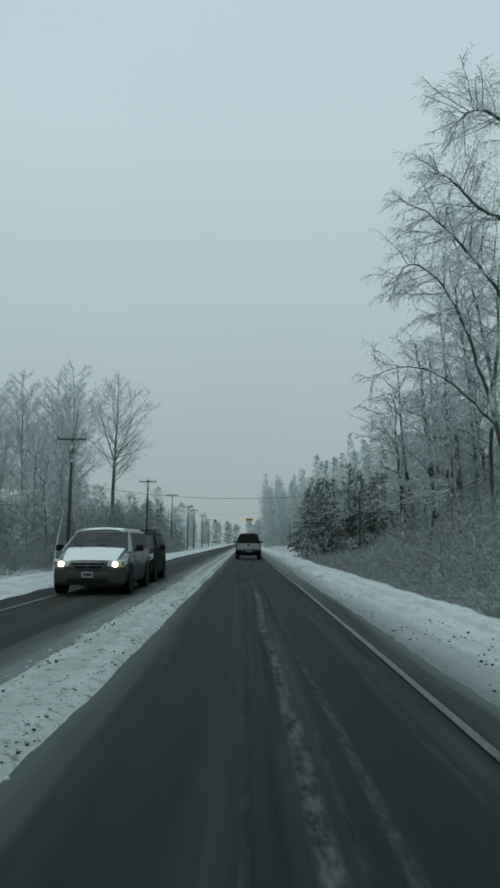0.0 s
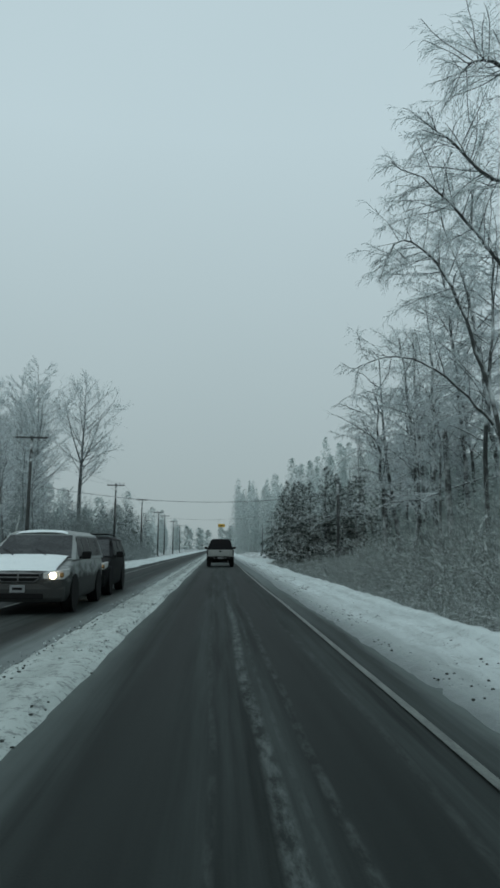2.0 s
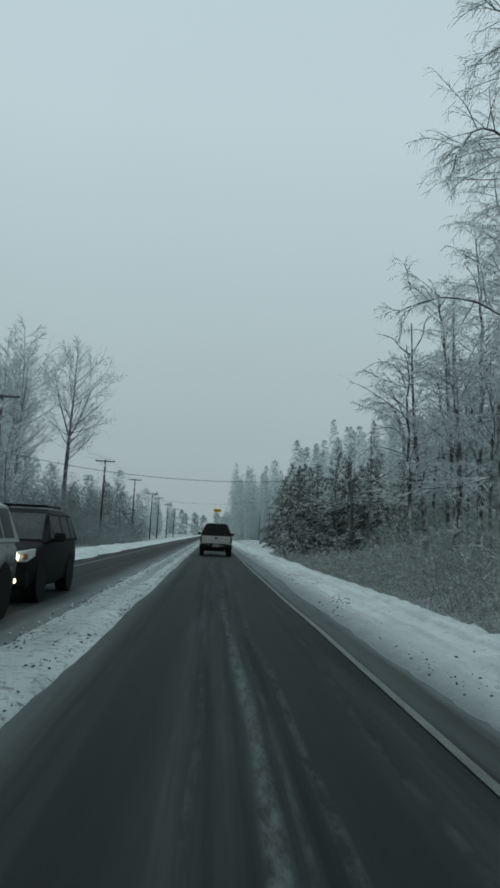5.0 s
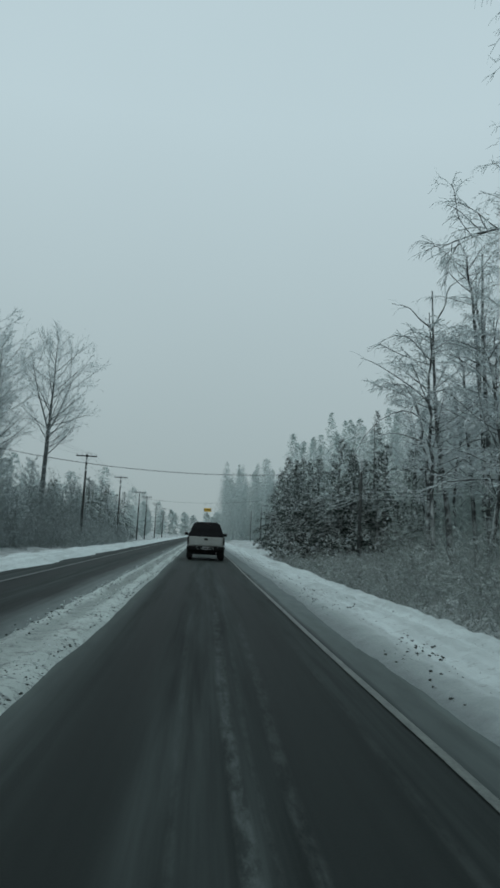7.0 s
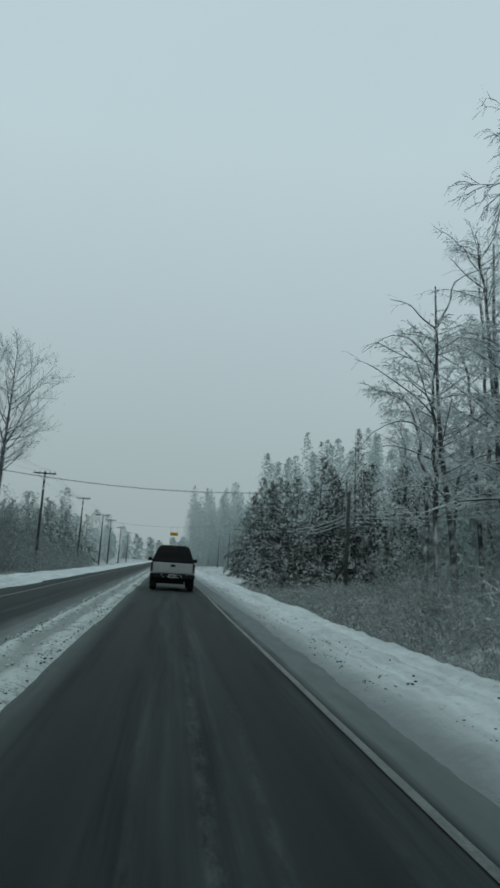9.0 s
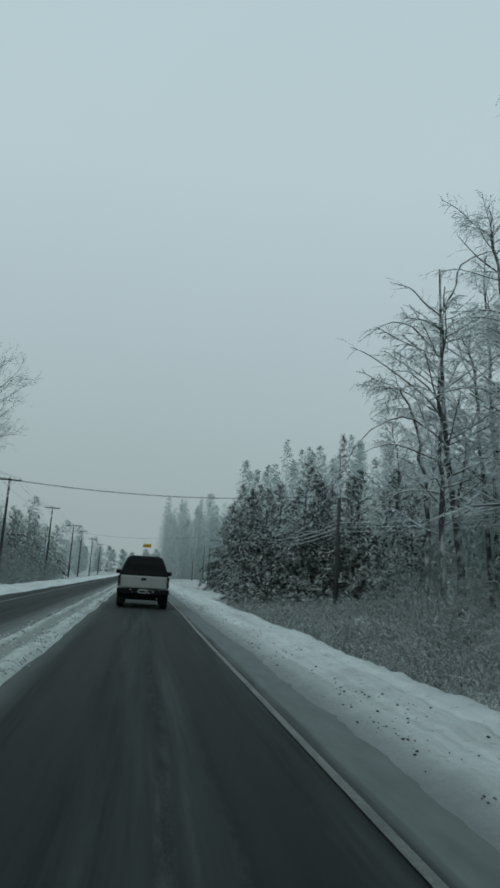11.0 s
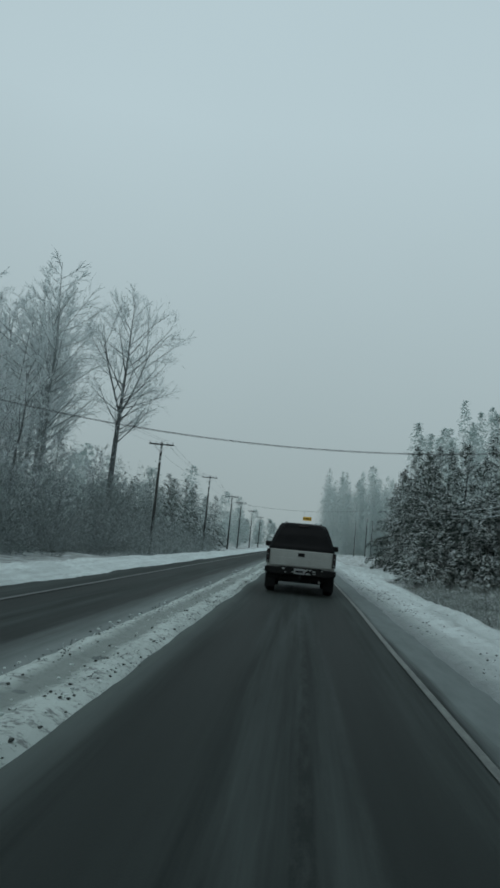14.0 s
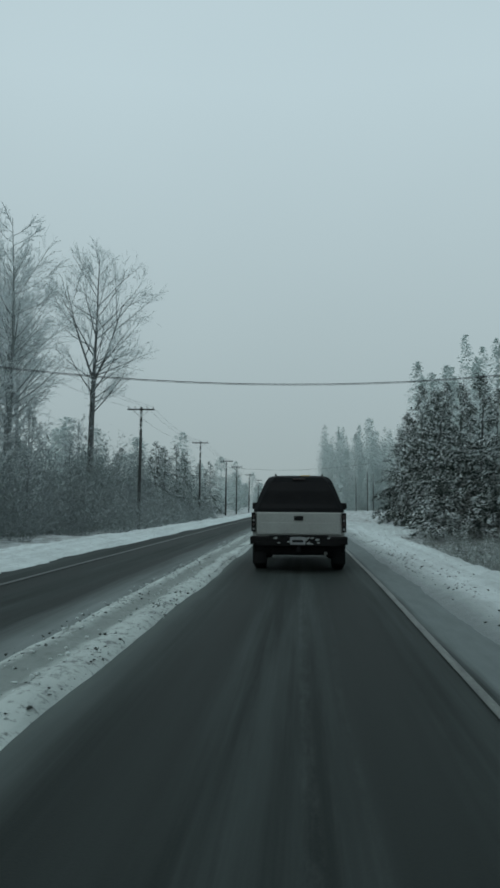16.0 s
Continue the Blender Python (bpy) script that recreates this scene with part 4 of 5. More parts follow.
spots += [(-rt.uniform(17, 26), rt.uniform(70, 108)) for _ in range(14)]
rt.shuffle(spots)
for k, tree in enumerate(left_wood):
    stand(tree, spots[k::3], rt, 0.85, 1.15, taper=lambda y: min(1.0, max(0.5, y / 85)))


pale_wood = [cottonwood("frosted tree among the cottonwoods, haze put into its pale colour", BARK_TALL, TWIG_TALL, 90 + k, height=h, radius=0.15, first=0.15, fork=0.4, limbs=44, limb_len=0.20,
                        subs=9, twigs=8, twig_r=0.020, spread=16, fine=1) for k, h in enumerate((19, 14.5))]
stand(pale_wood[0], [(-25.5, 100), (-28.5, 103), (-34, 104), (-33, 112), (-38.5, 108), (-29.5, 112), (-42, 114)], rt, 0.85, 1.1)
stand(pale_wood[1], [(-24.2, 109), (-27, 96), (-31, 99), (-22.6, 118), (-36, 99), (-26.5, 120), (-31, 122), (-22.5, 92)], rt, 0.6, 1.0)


def conifer(seed, height, spread, label, needles, bark, group, dense=1.0, start=0.03):
    """A snow-dusted evergreen: trunk, drooping boughs and many small flat sprays."""
    rng = random.Random(seed)
    nr = np.random.RandomState(seed)
    tree = thing("conifer", label, "tree", group=group)
    wood = []
    line(wood, Vector((0, 0, -0.2)), Vector((0, 0, 1)), height, 0.02 * height * 0.6, 0.02, 8, rng, 0.012, 0)
    knots = []
    count = int(height * 15 * dense)
    for k in range(count):
        t = start + (0.99 - start) * (k + rng.random()) / count
        if t < 0.72:
            t = (round(t * height / 0.5) * 0.5 + rng.gauss(0, 0.05)) / height
        t = max(start, t)
        a = rng.uniform(0, 2 * math.pi)
        reach = spread * (1 - t) ** 0.85 * rng.uniform(0.55, 1.15) + 0.14
        n = max(3, int(reach / 0.26))
        p = Vector((0, 0, t * height))
        d = Vector((math.cos(a), math.sin(a), rng.uniform(0.0, 0.45) + 0.9 * t ** 3)).normalized()
        for i in range(n):
            d = bent(rng, d, 0.06, -0.12 + 0.08 * t)
            q = p + d * (reach / n)
            wood.append((*p, *q, 0.020 * (1 - i / n) + 0.007, 0.020 * (1 - (i + 1) / n) + 0.005))
            p = q
            if i * 4 >= n:
                knots.append((*p, *d, 0.55 + 0.55 * (1 - t)))
    kn = np.repeat(np.array(knots), 21, axis=0)
    m = len(kn)
    d = kn[:, 3:6]
    side = np.stack([-d[:, 1], d[:, 0], np.zeros(m)], 1)
    side /= np.maximum(np.linalg.norm(side, axis=1, keepdims=True), 1e-6)
    out = side * nr.uniform(-1.1, 1.1, (m, 1)) + d * nr.uniform(0.1, 1.0, (m, 1))
    out[:, 2] += nr.uniform(-0.65, 0.1, m)
    out /= np.linalg.norm(out, axis=1, keepdims=True)
    tilt = np.stack([nr.normal(0, 0.45, m), nr.normal(0, 0.45, m), np.ones(m)], 1)
    cross = np.cross(out, tilt)
    cross /= np.linalg.norm(cross, axis=1, keepdims=True)
    ln = nr.uniform(0.10, 0.27, (m, 1)) * kn[:, 6:7]
    w = ln * nr.uniform(0.14, 0.26, (m, 1))
    o = kn[:, :3] + nr.normal(0, 0.075, (m, 3))
    co = np.stack([o - cross * w, o + cross * w, o + out * ln], 1).reshape(-1, 3)
    rings = [[(s[0] + s[6] * math.cos(a), s[1] + s[6] * math.sin(a), s[2]) for a in (k * math.pi / 4 for k in range(8))] for s in wood[:8] + [(*wood[7][3:6], 0, 0, 0, wood[7][7])]]
    part("trunk", skin(rings), bark, tree, smooth=True)
    put("bough_mass", ribbons("bough_mass", wood[8:], seed), needles, tree)["kind"] = "stuff"
    me = raw_mesh(bpy.data.meshes.new("crown"), co, np.arange(len(co)).reshape(-1, 3))
    put("crown", me, needles, tree)
    return tree


CON = "dark green evergreen with snow lying on its boughs"
cons = [conifer(200 + k, h, sp, CON, NEEDLES, BARK_NEAR, "evergreens by the verge") for k, (h, sp) in enumerate(((9.5, 2.9), (11, 3.1), (7.5, 2.7)))]
stand(cons[0], [(8.4, 93), (10.2, 87.5), (12.5, 82.5), (14.6, 88), (18.5, 84), (9.4, 99), (8.9, 104), (8.6, 110), (10.2, 114), (18.5, 72), (22.5, 76), (11.8, 85), (16.6, 86.5), (13.2, 86), (9.4, 90)], rt, 0.72, 1.0)
stand(cons[1], [(9.2, 95), (9.6, 107), (12.2, 91), (15.8, 94.5), (14, 101), (20, 97), (20.5, 88.5), (17.8, 90)], rt, 0.75, 0.98)
stand(cons[2], [(8.2, 89), (9.6, 83.5), (10.9, 79.5), (13.6, 77.5), (16.4, 79.5), (7.8, 98), (20.5, 79), (15.5, 71), (20.5, 67), (16.2, 75.5), (9.0, 86.4), (12.2, 79.8), (14.9, 80.8), (18.2, 77)], rt, 0.8, 1.15)
small = conifer(215, 2.6, 1.5, "low round evergreen bush heaped with snow", NEEDLES, BARK_NEAR, "evergreens by the verge", 2.0)
stand(small, [(6.9, 79.3), (8.8, 77.5), (7.3, 83), (10.0, 75.5), (11.4, 74)], rt, 0.7, 1.1)
place(conifer(210, 15, 2.3, "tall narrow evergreen with snowy boughs", NEEDLES, BARK_NEAR, "evergreens by the verge", 0.8), 17.4, 95)
far_con = conifer(220, 9.8, 3.9, "frosted evergreen beyond the oncoming lane, haze put into its green", NEEDLES_FAR, BARK_FAR, "far side evergreens", 1.15)
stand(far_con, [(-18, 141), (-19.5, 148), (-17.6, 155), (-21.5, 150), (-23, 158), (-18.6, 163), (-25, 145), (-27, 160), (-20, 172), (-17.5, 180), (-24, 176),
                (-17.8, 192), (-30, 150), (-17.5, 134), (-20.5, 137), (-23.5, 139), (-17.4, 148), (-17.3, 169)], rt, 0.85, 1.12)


def bush(seed, height, width, stems, label, material, twig_material, twig_r=0.010, twigs=16, subs=2, arch=0.30, group="", upright=0.55):
    """Brush whose stems rise from a clump and bow outward under snow, feathered with twigs."""
    rng = random.Random(seed)
    ob = thing("bush", label, "bush", group=group)
    wood, fine = [], []
    for _ in range(stems):
        a, rr = rng.uniform(0, 2 * math.pi), rng.random() ** 0.7 * width * 0.30
        out = rng.uniform(0.15, 1.0) / upright * 0.55
        d = Vector((math.cos(a) * out + rng.gauss(0, 0.15), math.sin(a) * out + rng.gauss(0, 0.15), 1)).normalized()
        length = height * rng.uniform(0.55, 1.25)
        pts = arching(wood, Vector((math.cos(a) * rr, math.sin(a) * rr, -0.1)), d, length, twig_r * 1.15, twig_r * 0.7, 4, rng, 0.09, 0.04, arch)
        for _ in range(twigs):
            u = rng.uniform(0.8, 4)
            j = min(3, int(u))
            tl = length * rng.uniform(0.10, 0.30)
            ends = arching(fine, pts[j][0].lerp(pts[j + 1][0], u - j), aside(rng, pts[j][1], rng.uniform(25, 65)), tl, twig_r, twig_r * 0.7, 2, rng, 0.12, 0.02, arch)
            for _ in range(subs):
                jj = rng.randint(0, 1)
                line(fine, ends[jj][0].lerp(ends[jj + 1][0], rng.random()), aside(rng, ends[jj][1], rng.uniform(25, 60)), tl * rng.uniform(0.3, 0.6), twig_r * 0.8, twig_r * 0.5, 1, rng, 0.1, -0.05)
    put("stem_mass", tubes("stem_mass", wood, 3), material, ob)["kind"] = "stuff"
    put("twig_mass", ribbons("twig_mass", fine, seed), twig_material, ob)["kind"] = "stuff"
    return ob


BR = "tangled roadside brush weighed down with snow"
brush = [bush(300 + k, h, w, n, BR, STEM_BUSH, TWIGS_BRUSH, group="roadside brush", twigs=17, twig_r=0.0085) for k, (h, w, n) in enumerate(((2.9, 2.4, 34), (2.2, 2.2, 30), (3.8, 2.8, 38), (3.2, 1.8, 24)))]
shrink = lambda y: 1.0 if y < 36 else max(0.42, 1.0 - (y - 36) * 0.034)
near_row = [(6.3 + rt.uniform(-0.4, 0.5), y + rt.uniform(-0.7, 0.7)) for y in np.arange(17, 76, 2.1)]
second = [(7.9 + rt.uniform(-0.5, 0.6), y + rt.uniform(-0.7, 0.7)) for y in np.arange(18, 76, 2.3)]
third = [(10.0 + rt.uniform(-0.9, 0.9), y + rt.uniform(-0.9, 0.9)) for y in np.arange(20, 66, 2.3)]
fourth = [(12.6 + rt.uniform(-1.0, 1.2), y + rt.uniform(-0.9, 0.9)) for y in np.arange(22, 66, 2.6)]
stand(brush[1], near_row, rt, 0.55, 1.0, taper=shrink)
stand(brush[0], second[0::2] + third[1::2], rt, 0.75, 1.15, taper=shrink)
stand(brush[3], second[1::2] + fourth[1::2], rt, 0.75, 1.15, taper=shrink)
stand(brush[2], third[0::2] + fourth[0::2], rt, 0.8, 1.15, taper=lambda y: max(0.6, shrink(y)))

# low mounds of frosted brush on the open ground beside the service pole
mound = bush(310, 0.95, 2.0, 26, "low frosted brush mound beside the ditch", STEM_BUSH, TWIGS_BRUSH, group="low brush", twig_r=0.007, twigs=9, subs=2, arch=0.4, upright=0.4)
stand(mound, [(6.2 + 1.3 * (k % 5) + rt.uniform(-0.5, 0.5), 46 + 2.0 * (k // 5) + rt.uniform(-0.7, 0.7)) for k in range(85)], rt, 0.8, 1.3)

LB = "frosted willow brush beyond the oncoming lane, muted for haze"
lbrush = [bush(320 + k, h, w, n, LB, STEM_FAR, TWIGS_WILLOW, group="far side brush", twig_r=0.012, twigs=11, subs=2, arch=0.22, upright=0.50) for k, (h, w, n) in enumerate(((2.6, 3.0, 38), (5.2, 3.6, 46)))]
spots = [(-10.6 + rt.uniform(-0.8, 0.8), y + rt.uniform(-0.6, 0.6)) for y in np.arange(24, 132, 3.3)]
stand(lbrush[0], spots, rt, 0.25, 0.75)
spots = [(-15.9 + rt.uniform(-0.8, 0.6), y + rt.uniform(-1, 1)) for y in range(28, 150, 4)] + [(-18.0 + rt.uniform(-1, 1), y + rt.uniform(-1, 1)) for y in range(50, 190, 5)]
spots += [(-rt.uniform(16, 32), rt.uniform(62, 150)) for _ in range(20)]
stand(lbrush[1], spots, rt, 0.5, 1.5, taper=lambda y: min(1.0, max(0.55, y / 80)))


def grass_tufts(name, spots, height, material, label):
    """Dead grass and weeds as one mesh of thin blades."""
    rng = random.Random(name)
    segs = []
    for x, y in spots:
        z = level_at(x, y)
        for _ in range(6):
            d = Vector((rng.gauss(0, 0.35), rng.gauss(0, 0.35), 1)).normalized()
            p = Vector((x + rng.gauss(0, 0.16), y + rng.gauss(0, 0.16), z - 0.05))
            line(segs, p, d, height * rng.uniform(0.4, 1.1), 0.009, 0.004, 1, rng, 0.25, -0.3)
    tagged(put(name, ribbons(name, segs), material), label, "grass", kind="stuff")


grass_tufts("dead_grass", [(5.0 + abs(rt.gauss(0, 1.3)), rt.uniform(16, 60)) for _ in range(1200)], 0.3, GRASS_DRY, "frosted dead grass along the ditch")
grass_tufts("tall_dead_grass", [(rt.uniform(4.9, 12), rt.uniform(44, 79)) for _ in range(1500)], 0.24, GRASS_DRY, "pale frosted meadow grass beside the pole")
grass_tufts("far_side_grass", [(-8.2 - abs(rt.gauss(0, 1.5)), rt.uniform(20, 130)) for _ in range(1500)], 0.5, GRASS_DRY, "frosted dead grass beyond the oncoming lane")


# far woods, the haze of distance put into their pale colours
def far_woods(name, spots, heights, label, seed, needles, spray, spread, count, spires=False):
    """A belt of far trees in one mesh: tapering trunks and many small sprays."""
    rng = np.random.RandomState(seed)
    stems, co = [], []
    for x, y in spots:
        hgt = rng.uniform(*heights)
        stems.append((x, y, -0.8, x, y, 0.8 * hgt, 0.08 + 0.004 * hgt, 0.03))
        t = rng.rand(count) * 0.98 + 0.01
        a = rng.rand(count) * 2 * np.pi
        bulge = 0.75 + 0.35 * np.sin(a * 3 + rng.rand() * 6) * np.sin(t * 9 + rng.rand() * 6)
        r = spread * np.sqrt(np.clip(1.02 - ((t - 0.40) / 0.60) ** 2, 0, 1)) * rng.rand(count) ** 0.4 * bulge
        if spires:
            t = rng.rand(count) ** 1.1
            r = (spread * (1 - t) ** 0.6 + 0.25) * rng.rand(count) ** 0.5 * bulge
        centre = np.stack([x + r * np.cos(a), y + r * np.sin(a), t * hgt - 0.12 * r], 1)
        out = np.stack([np.cos(a), np.sin(a), rng.uniform(-0.7, 0.5, count)], 1)
        side = np.stack([-np.sin(a), np.cos(a), rng.uniform(-0.4, 0.4, count)], 1)
        size = (spray * rng.uniform(0.5, 1.2, count))[:, None]
        co.append(np.stack([centre - out * size, centre + side * size * 0.55, centre + out * size, centre - side * size * 0.55], 1).reshape(-1, 3))
    co = np.concatenate(co)
    ob = thing(name, label, "woods", kind="stuff")
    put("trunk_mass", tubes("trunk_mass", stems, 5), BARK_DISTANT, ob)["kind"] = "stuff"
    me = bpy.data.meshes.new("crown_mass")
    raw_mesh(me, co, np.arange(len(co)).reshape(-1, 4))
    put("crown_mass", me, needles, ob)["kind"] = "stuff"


def wedge(n, y0, y1, x0, slope, depth):
    """Spots in a belt whose near edge draws away from the road."""
    out = []
    for k in range(n):
        y = rt.uniform(y0, y1)
        out.append((x0 + slope * (y - y0) + depth * (k + rt.random()) / n, y))
    return out


rw = random.Random(78)
grey = [(10.0 + 1.1 * k + rw.uniform(-0.5, 0.5), rw.uniform(108, 116)) for k in range(5)]
far_woods("far_woods", grey, (12.6, 14.6), "wood behind the evergreens, haze painted into its grey", 500, NEEDLES_MID, 0.17, 2.4, 2000, True)
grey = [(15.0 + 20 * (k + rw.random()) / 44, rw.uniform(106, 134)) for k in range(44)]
far_woods("far_woods", grey, (14.5, 18.5), "tall wood behind the evergreens, haze painted into its grey", 501, NEEDLES_MID, 0.17, 2.7, 2000, True)
far_woods("far_woods", wedge(150, 250, 330, 5.8, 0.02, 40), (19, 27), "pale distant wood, the snowfall haze put into its colour", 520, NEEDLES_DISTANT, 0.30, 4.6, 1000, True)
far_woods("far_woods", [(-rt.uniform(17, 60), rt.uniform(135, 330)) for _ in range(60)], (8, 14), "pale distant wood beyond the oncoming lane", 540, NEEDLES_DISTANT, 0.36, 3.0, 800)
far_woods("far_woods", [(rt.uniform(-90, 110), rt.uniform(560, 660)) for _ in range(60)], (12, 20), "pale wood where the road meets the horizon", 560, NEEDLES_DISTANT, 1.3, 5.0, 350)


def thicket(name, spots, low, high, label, seed, material, spray, count, thin=0.28, wide_by=(1.3, 2.4)):
    """A dense thicket of fine frosted twigs: lumpy mounds heaped over one another."""
    rng = np.random.RandomState(seed)
    co = []
    for x, y in spots:
        hgt, wide = rng.uniform(low, high), rng.uniform(*wide_by)
        d = rng.normal(size=(count, 3))
        d /= np.linalg.norm(d, axis=1, keepdims=True)
        d[:, 2] = np.abs(d[:, 2])
        rad = rng.rand(count, 1) ** 0.35 * (1 + 0.25 * np.sin(d[:, :1] * 7 + rng.rand() * 6) * np.sin(d[:, 2:] * 8 + rng.rand() * 6))
        c = d * rad * np.array([wide, wide, hgt]) + np.array([x, y, level_at(x, y) - 0.2])
        c[:, 2] *= 1 - 0.15 * rng.rand(count)
        out = d * 0.6 + rng.normal(size=(count, 3)) * 0.6
        side = np.cross(out, rng.normal(size=(count, 3)))
        side /= np.linalg.norm(side, axis=1, keepdims=True)
        size = spray * rng.uniform(0.4, 1.4, (count, 1))
        co.append(np.stack([c - out * size, c + side * size * thin, c + out * size, c - side * size * thin], 1).reshape(-1, 3))
    co = np.concatenate(co)
    me = raw_mesh(bpy.data.meshes.new(name), co, np.arange(len(co)).reshape(-1, 4))
    tagged(put(name, me, material), label, "thicket", kind="stuff")


# soft fill behind the trunks, its twigs coloured as if seen through haze
thicket("hazed_thicket", [(rt.uniform(14.5, 21), y + rt.uniform(-0.8, 0.8)) for y in np.arange(24, 84, 0.8)], 4.0, 10.0,
        "dense frosted undergrowth between the roadside trunks, paled for haze", 610, THICKET, 0.16, 1500)
thicket("hazed_thicket", [(rt.uniform(20, 30), y + rt.uniform(-0.8, 0.8)) for y in np.arange(30, 110, 1.3)], 8.0, 14.0,
        "soft pale wood behind the roadside trunks", 620, THICKET, 0.28, 1100)
thicket("hazed_thicket", [(rt.uniform(11.5, 20), y + rt.uniform(-0.8, 0.8)) for y in np.arange(90, 114, 1.1)], 7.0, 10.0,
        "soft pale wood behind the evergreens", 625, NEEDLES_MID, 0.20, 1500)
thicket("hazed_thicket", [(-rt.uniform(16.5, 25), y + rt.uniform(-0.8, 0.8)) for y in np.arange(66, 128, 0.7)], 4.5, 10.5,
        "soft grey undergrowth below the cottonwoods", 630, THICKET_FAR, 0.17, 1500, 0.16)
thicket("hazed_thicket", [(-rt.uniform(11.8, 16.0), y + rt.uniform(-1, 1)) for y in np.arange(96, 150, 2.6)], 2.2, 4.8,
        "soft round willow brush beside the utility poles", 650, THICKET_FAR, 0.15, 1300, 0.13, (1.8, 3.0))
thicket("hazed_thicket", [(-rt.uniform(25, 38), y + rt.uniform(-1, 1)) for y in np.arange(60, 150, 2.0)], 5.0, 10.0,
        "frosted wood behind the cottonwoods, haze put into its pale colour", 640, THICKET, 0.32, 1200)


# ---------------------------------------------------------------- utility poles and cables
def utility_pole(x, y, height, label, lean=0.0, arms=1):
    ob = thing("utility_pole", label, "utility pole", pose(x, y, level_at(x, y), 0, lean, 0), "utility poles")
    part("post", rod(bmesh.new(), (0, 0, -0.4), (0, 0, height), 0.17, 0.11, 12), POLE_WOOD, ob, smooth=True)
    for a in range(arms):
        z = height - 0.25 - 0.9 * a
        part("crossarm", box(bmesh.new(), (0, -0.14, z), (2.5, 0.11, 0.14), 0.015), POLE_WOOD, ob)
        for s in (-1, 1):
            part("brace", rod(bmesh.new(), (0, -0.15, z - 0.75), (s * 0.75, -0.15, z - 0.03), 0.02, 0.02, 6), STEEL, ob)
            for q in (0.55, 1.12):
                bm = rod(bmesh.new(), (s * q, -0.14, z + 0.07), (s * q, -0.14, z + 0.17), 0.025, 0.025, 8)
                rod(bm, (s * q, -0.14, z + 0.15), (s * q, -0.14, z + 0.28), 0.06, 0.035, 8)
                part("insulator", bm, INSULATOR, ob)
    return ob


TALLPOLE = "dark wooden utility pole with a single crossarm"
poles = [(-14.8, 63.0, 11.2), (-14.5, 110.4, 11.1), (-15.6, 158.6, 11.9), (-14.3, 186, 10.6), (-14.8, 215, 11.2), (-14.8, 256, 11), (-14.8, 300, 11)]
for x, y, h in poles:
    utility_pole(x, y, h, TALLPOLE, 0.4)
for x, y, h in ((10.3, 68.4, 6.9), (13.2, 226, 8.5), (15.6, 222, 9.5), (17.5, 228, 9)):
    ob = thing("service_pole", "dark wooden service pole without a crossarm", "utility pole", pose(x, y, level_at(x, y)), "service poles")
    part("post", rod(bmesh.new(), (0, 0, -0.4), (0, 0, h), 0.13, 0.10, 12), POLE_WOOD, ob, smooth=True)
    part("cable_clamp", box(bmesh.new(), (0, -0.14, h - 0.5), (0.10, 0.12, 0.16), 0.01), STEEL, ob)


def cable(a, b, sag, radius, material, label, n=22, group="overhead cables"):
    cu = bpy.data.curves.new("overhead_cable", "CURVE")
    cu.dimensions, cu.bevel_depth, cu.bevel_resolution = "3D", radius, 1
    sp = cu.splines.new("POLY")
    sp.points.add(n)
    for i in range(n + 1):
        t = i / n
        p = Vector(a).lerp(Vector(b), t)
        sp.points[i].co = (p.x, p.y, p.z - 4 * sag * t * (1 - t), 1)
    tmp = bpy.data.objects.new("tmp", cu)
    me = bpy.data.meshes.new_from_object(tmp)
    bpy.data.objects.remove(tmp)
    me.materials.clear()
    tagged(put("overhead_cable", me, material), label, "cable", group)


cable((-14.7, 63, 6.2), (10.3, 68.3, 6.15), 1.08, 0.011, CABLE, "black overhead cable strung across the road")
cable((-14.7, 63, 6.165), (10.3, 68.3, 6.115), 1.08, 0.008, CABLE, "thin black overhead cable strung across the road")
for dz in (0.0, 0.22, 0.45):
    cable((10.3, 68.3, 4.2 + dz), (8.6, 95, 5.0 + dz), 0.8, 0.018, CABLE_SNOW, "snow-covered service cable along the verge")
    cable((10.3, 68.3, 4.2 + dz), (17.5, 30, 6.0 + dz), 1.0, 0.012, CABLE_SNOW, "snow-covered service cable along the verge")
for (xa, ya, ha), (xb, yb, hb) in zip(poles, poles[1:]):
    for s in (-1.12, 0.55, 1.12):
        cable((xa + s, ya - 0.14, level_at(xa, ya) + ha + 0.02), (xb + s, yb - 0.14, level_at(xb, yb) + hb + 0.02), 0.9, 0.009, CABLE,
              "thin power line between wooden poles", 14)
cable((-14.3, 186, 8.6), (13, 186, 9.4), 0.9, 0.02, CABLE, "second overhead cable across the road")

# roadside marker posts
for x, y in ((-7.2, 38.5),):
    ob = thing("marker_post", "thin white roadside marker post in the snow bank", "marker post", pose(x, y, 0.0, 0, 2, 0), "marker posts")
    part("post", box(bmesh.new(), (0, 0, 0.5), (0.09, 0.04, 1.3), 0.01), REFLECTOR, ob)
    part("reflector", box(bmesh.new(), (0, -0.024, 1.0), (0.06, 0.008, 0.12), 0.002), STEEL, ob)


# ---------------------------------------------------------------- vehicles
def ring(y, hw, z0, z1, r=0.12, tuck=0.03):
    """Cross-section of a car's lower body at y."""
    zm = z0 + (z1 - z0) * 0.55
    right = [(hw - r, z0), (hw - 0.03, z0 + r), (hw, zm), (hw - tuck, z1 - r * 0.6), (hw - tuck - r * 0.7, z1)]
    pts = right + [(-x, z) for x, z in reversed(right)]
    return [(x, y, z) for x, z in pts]


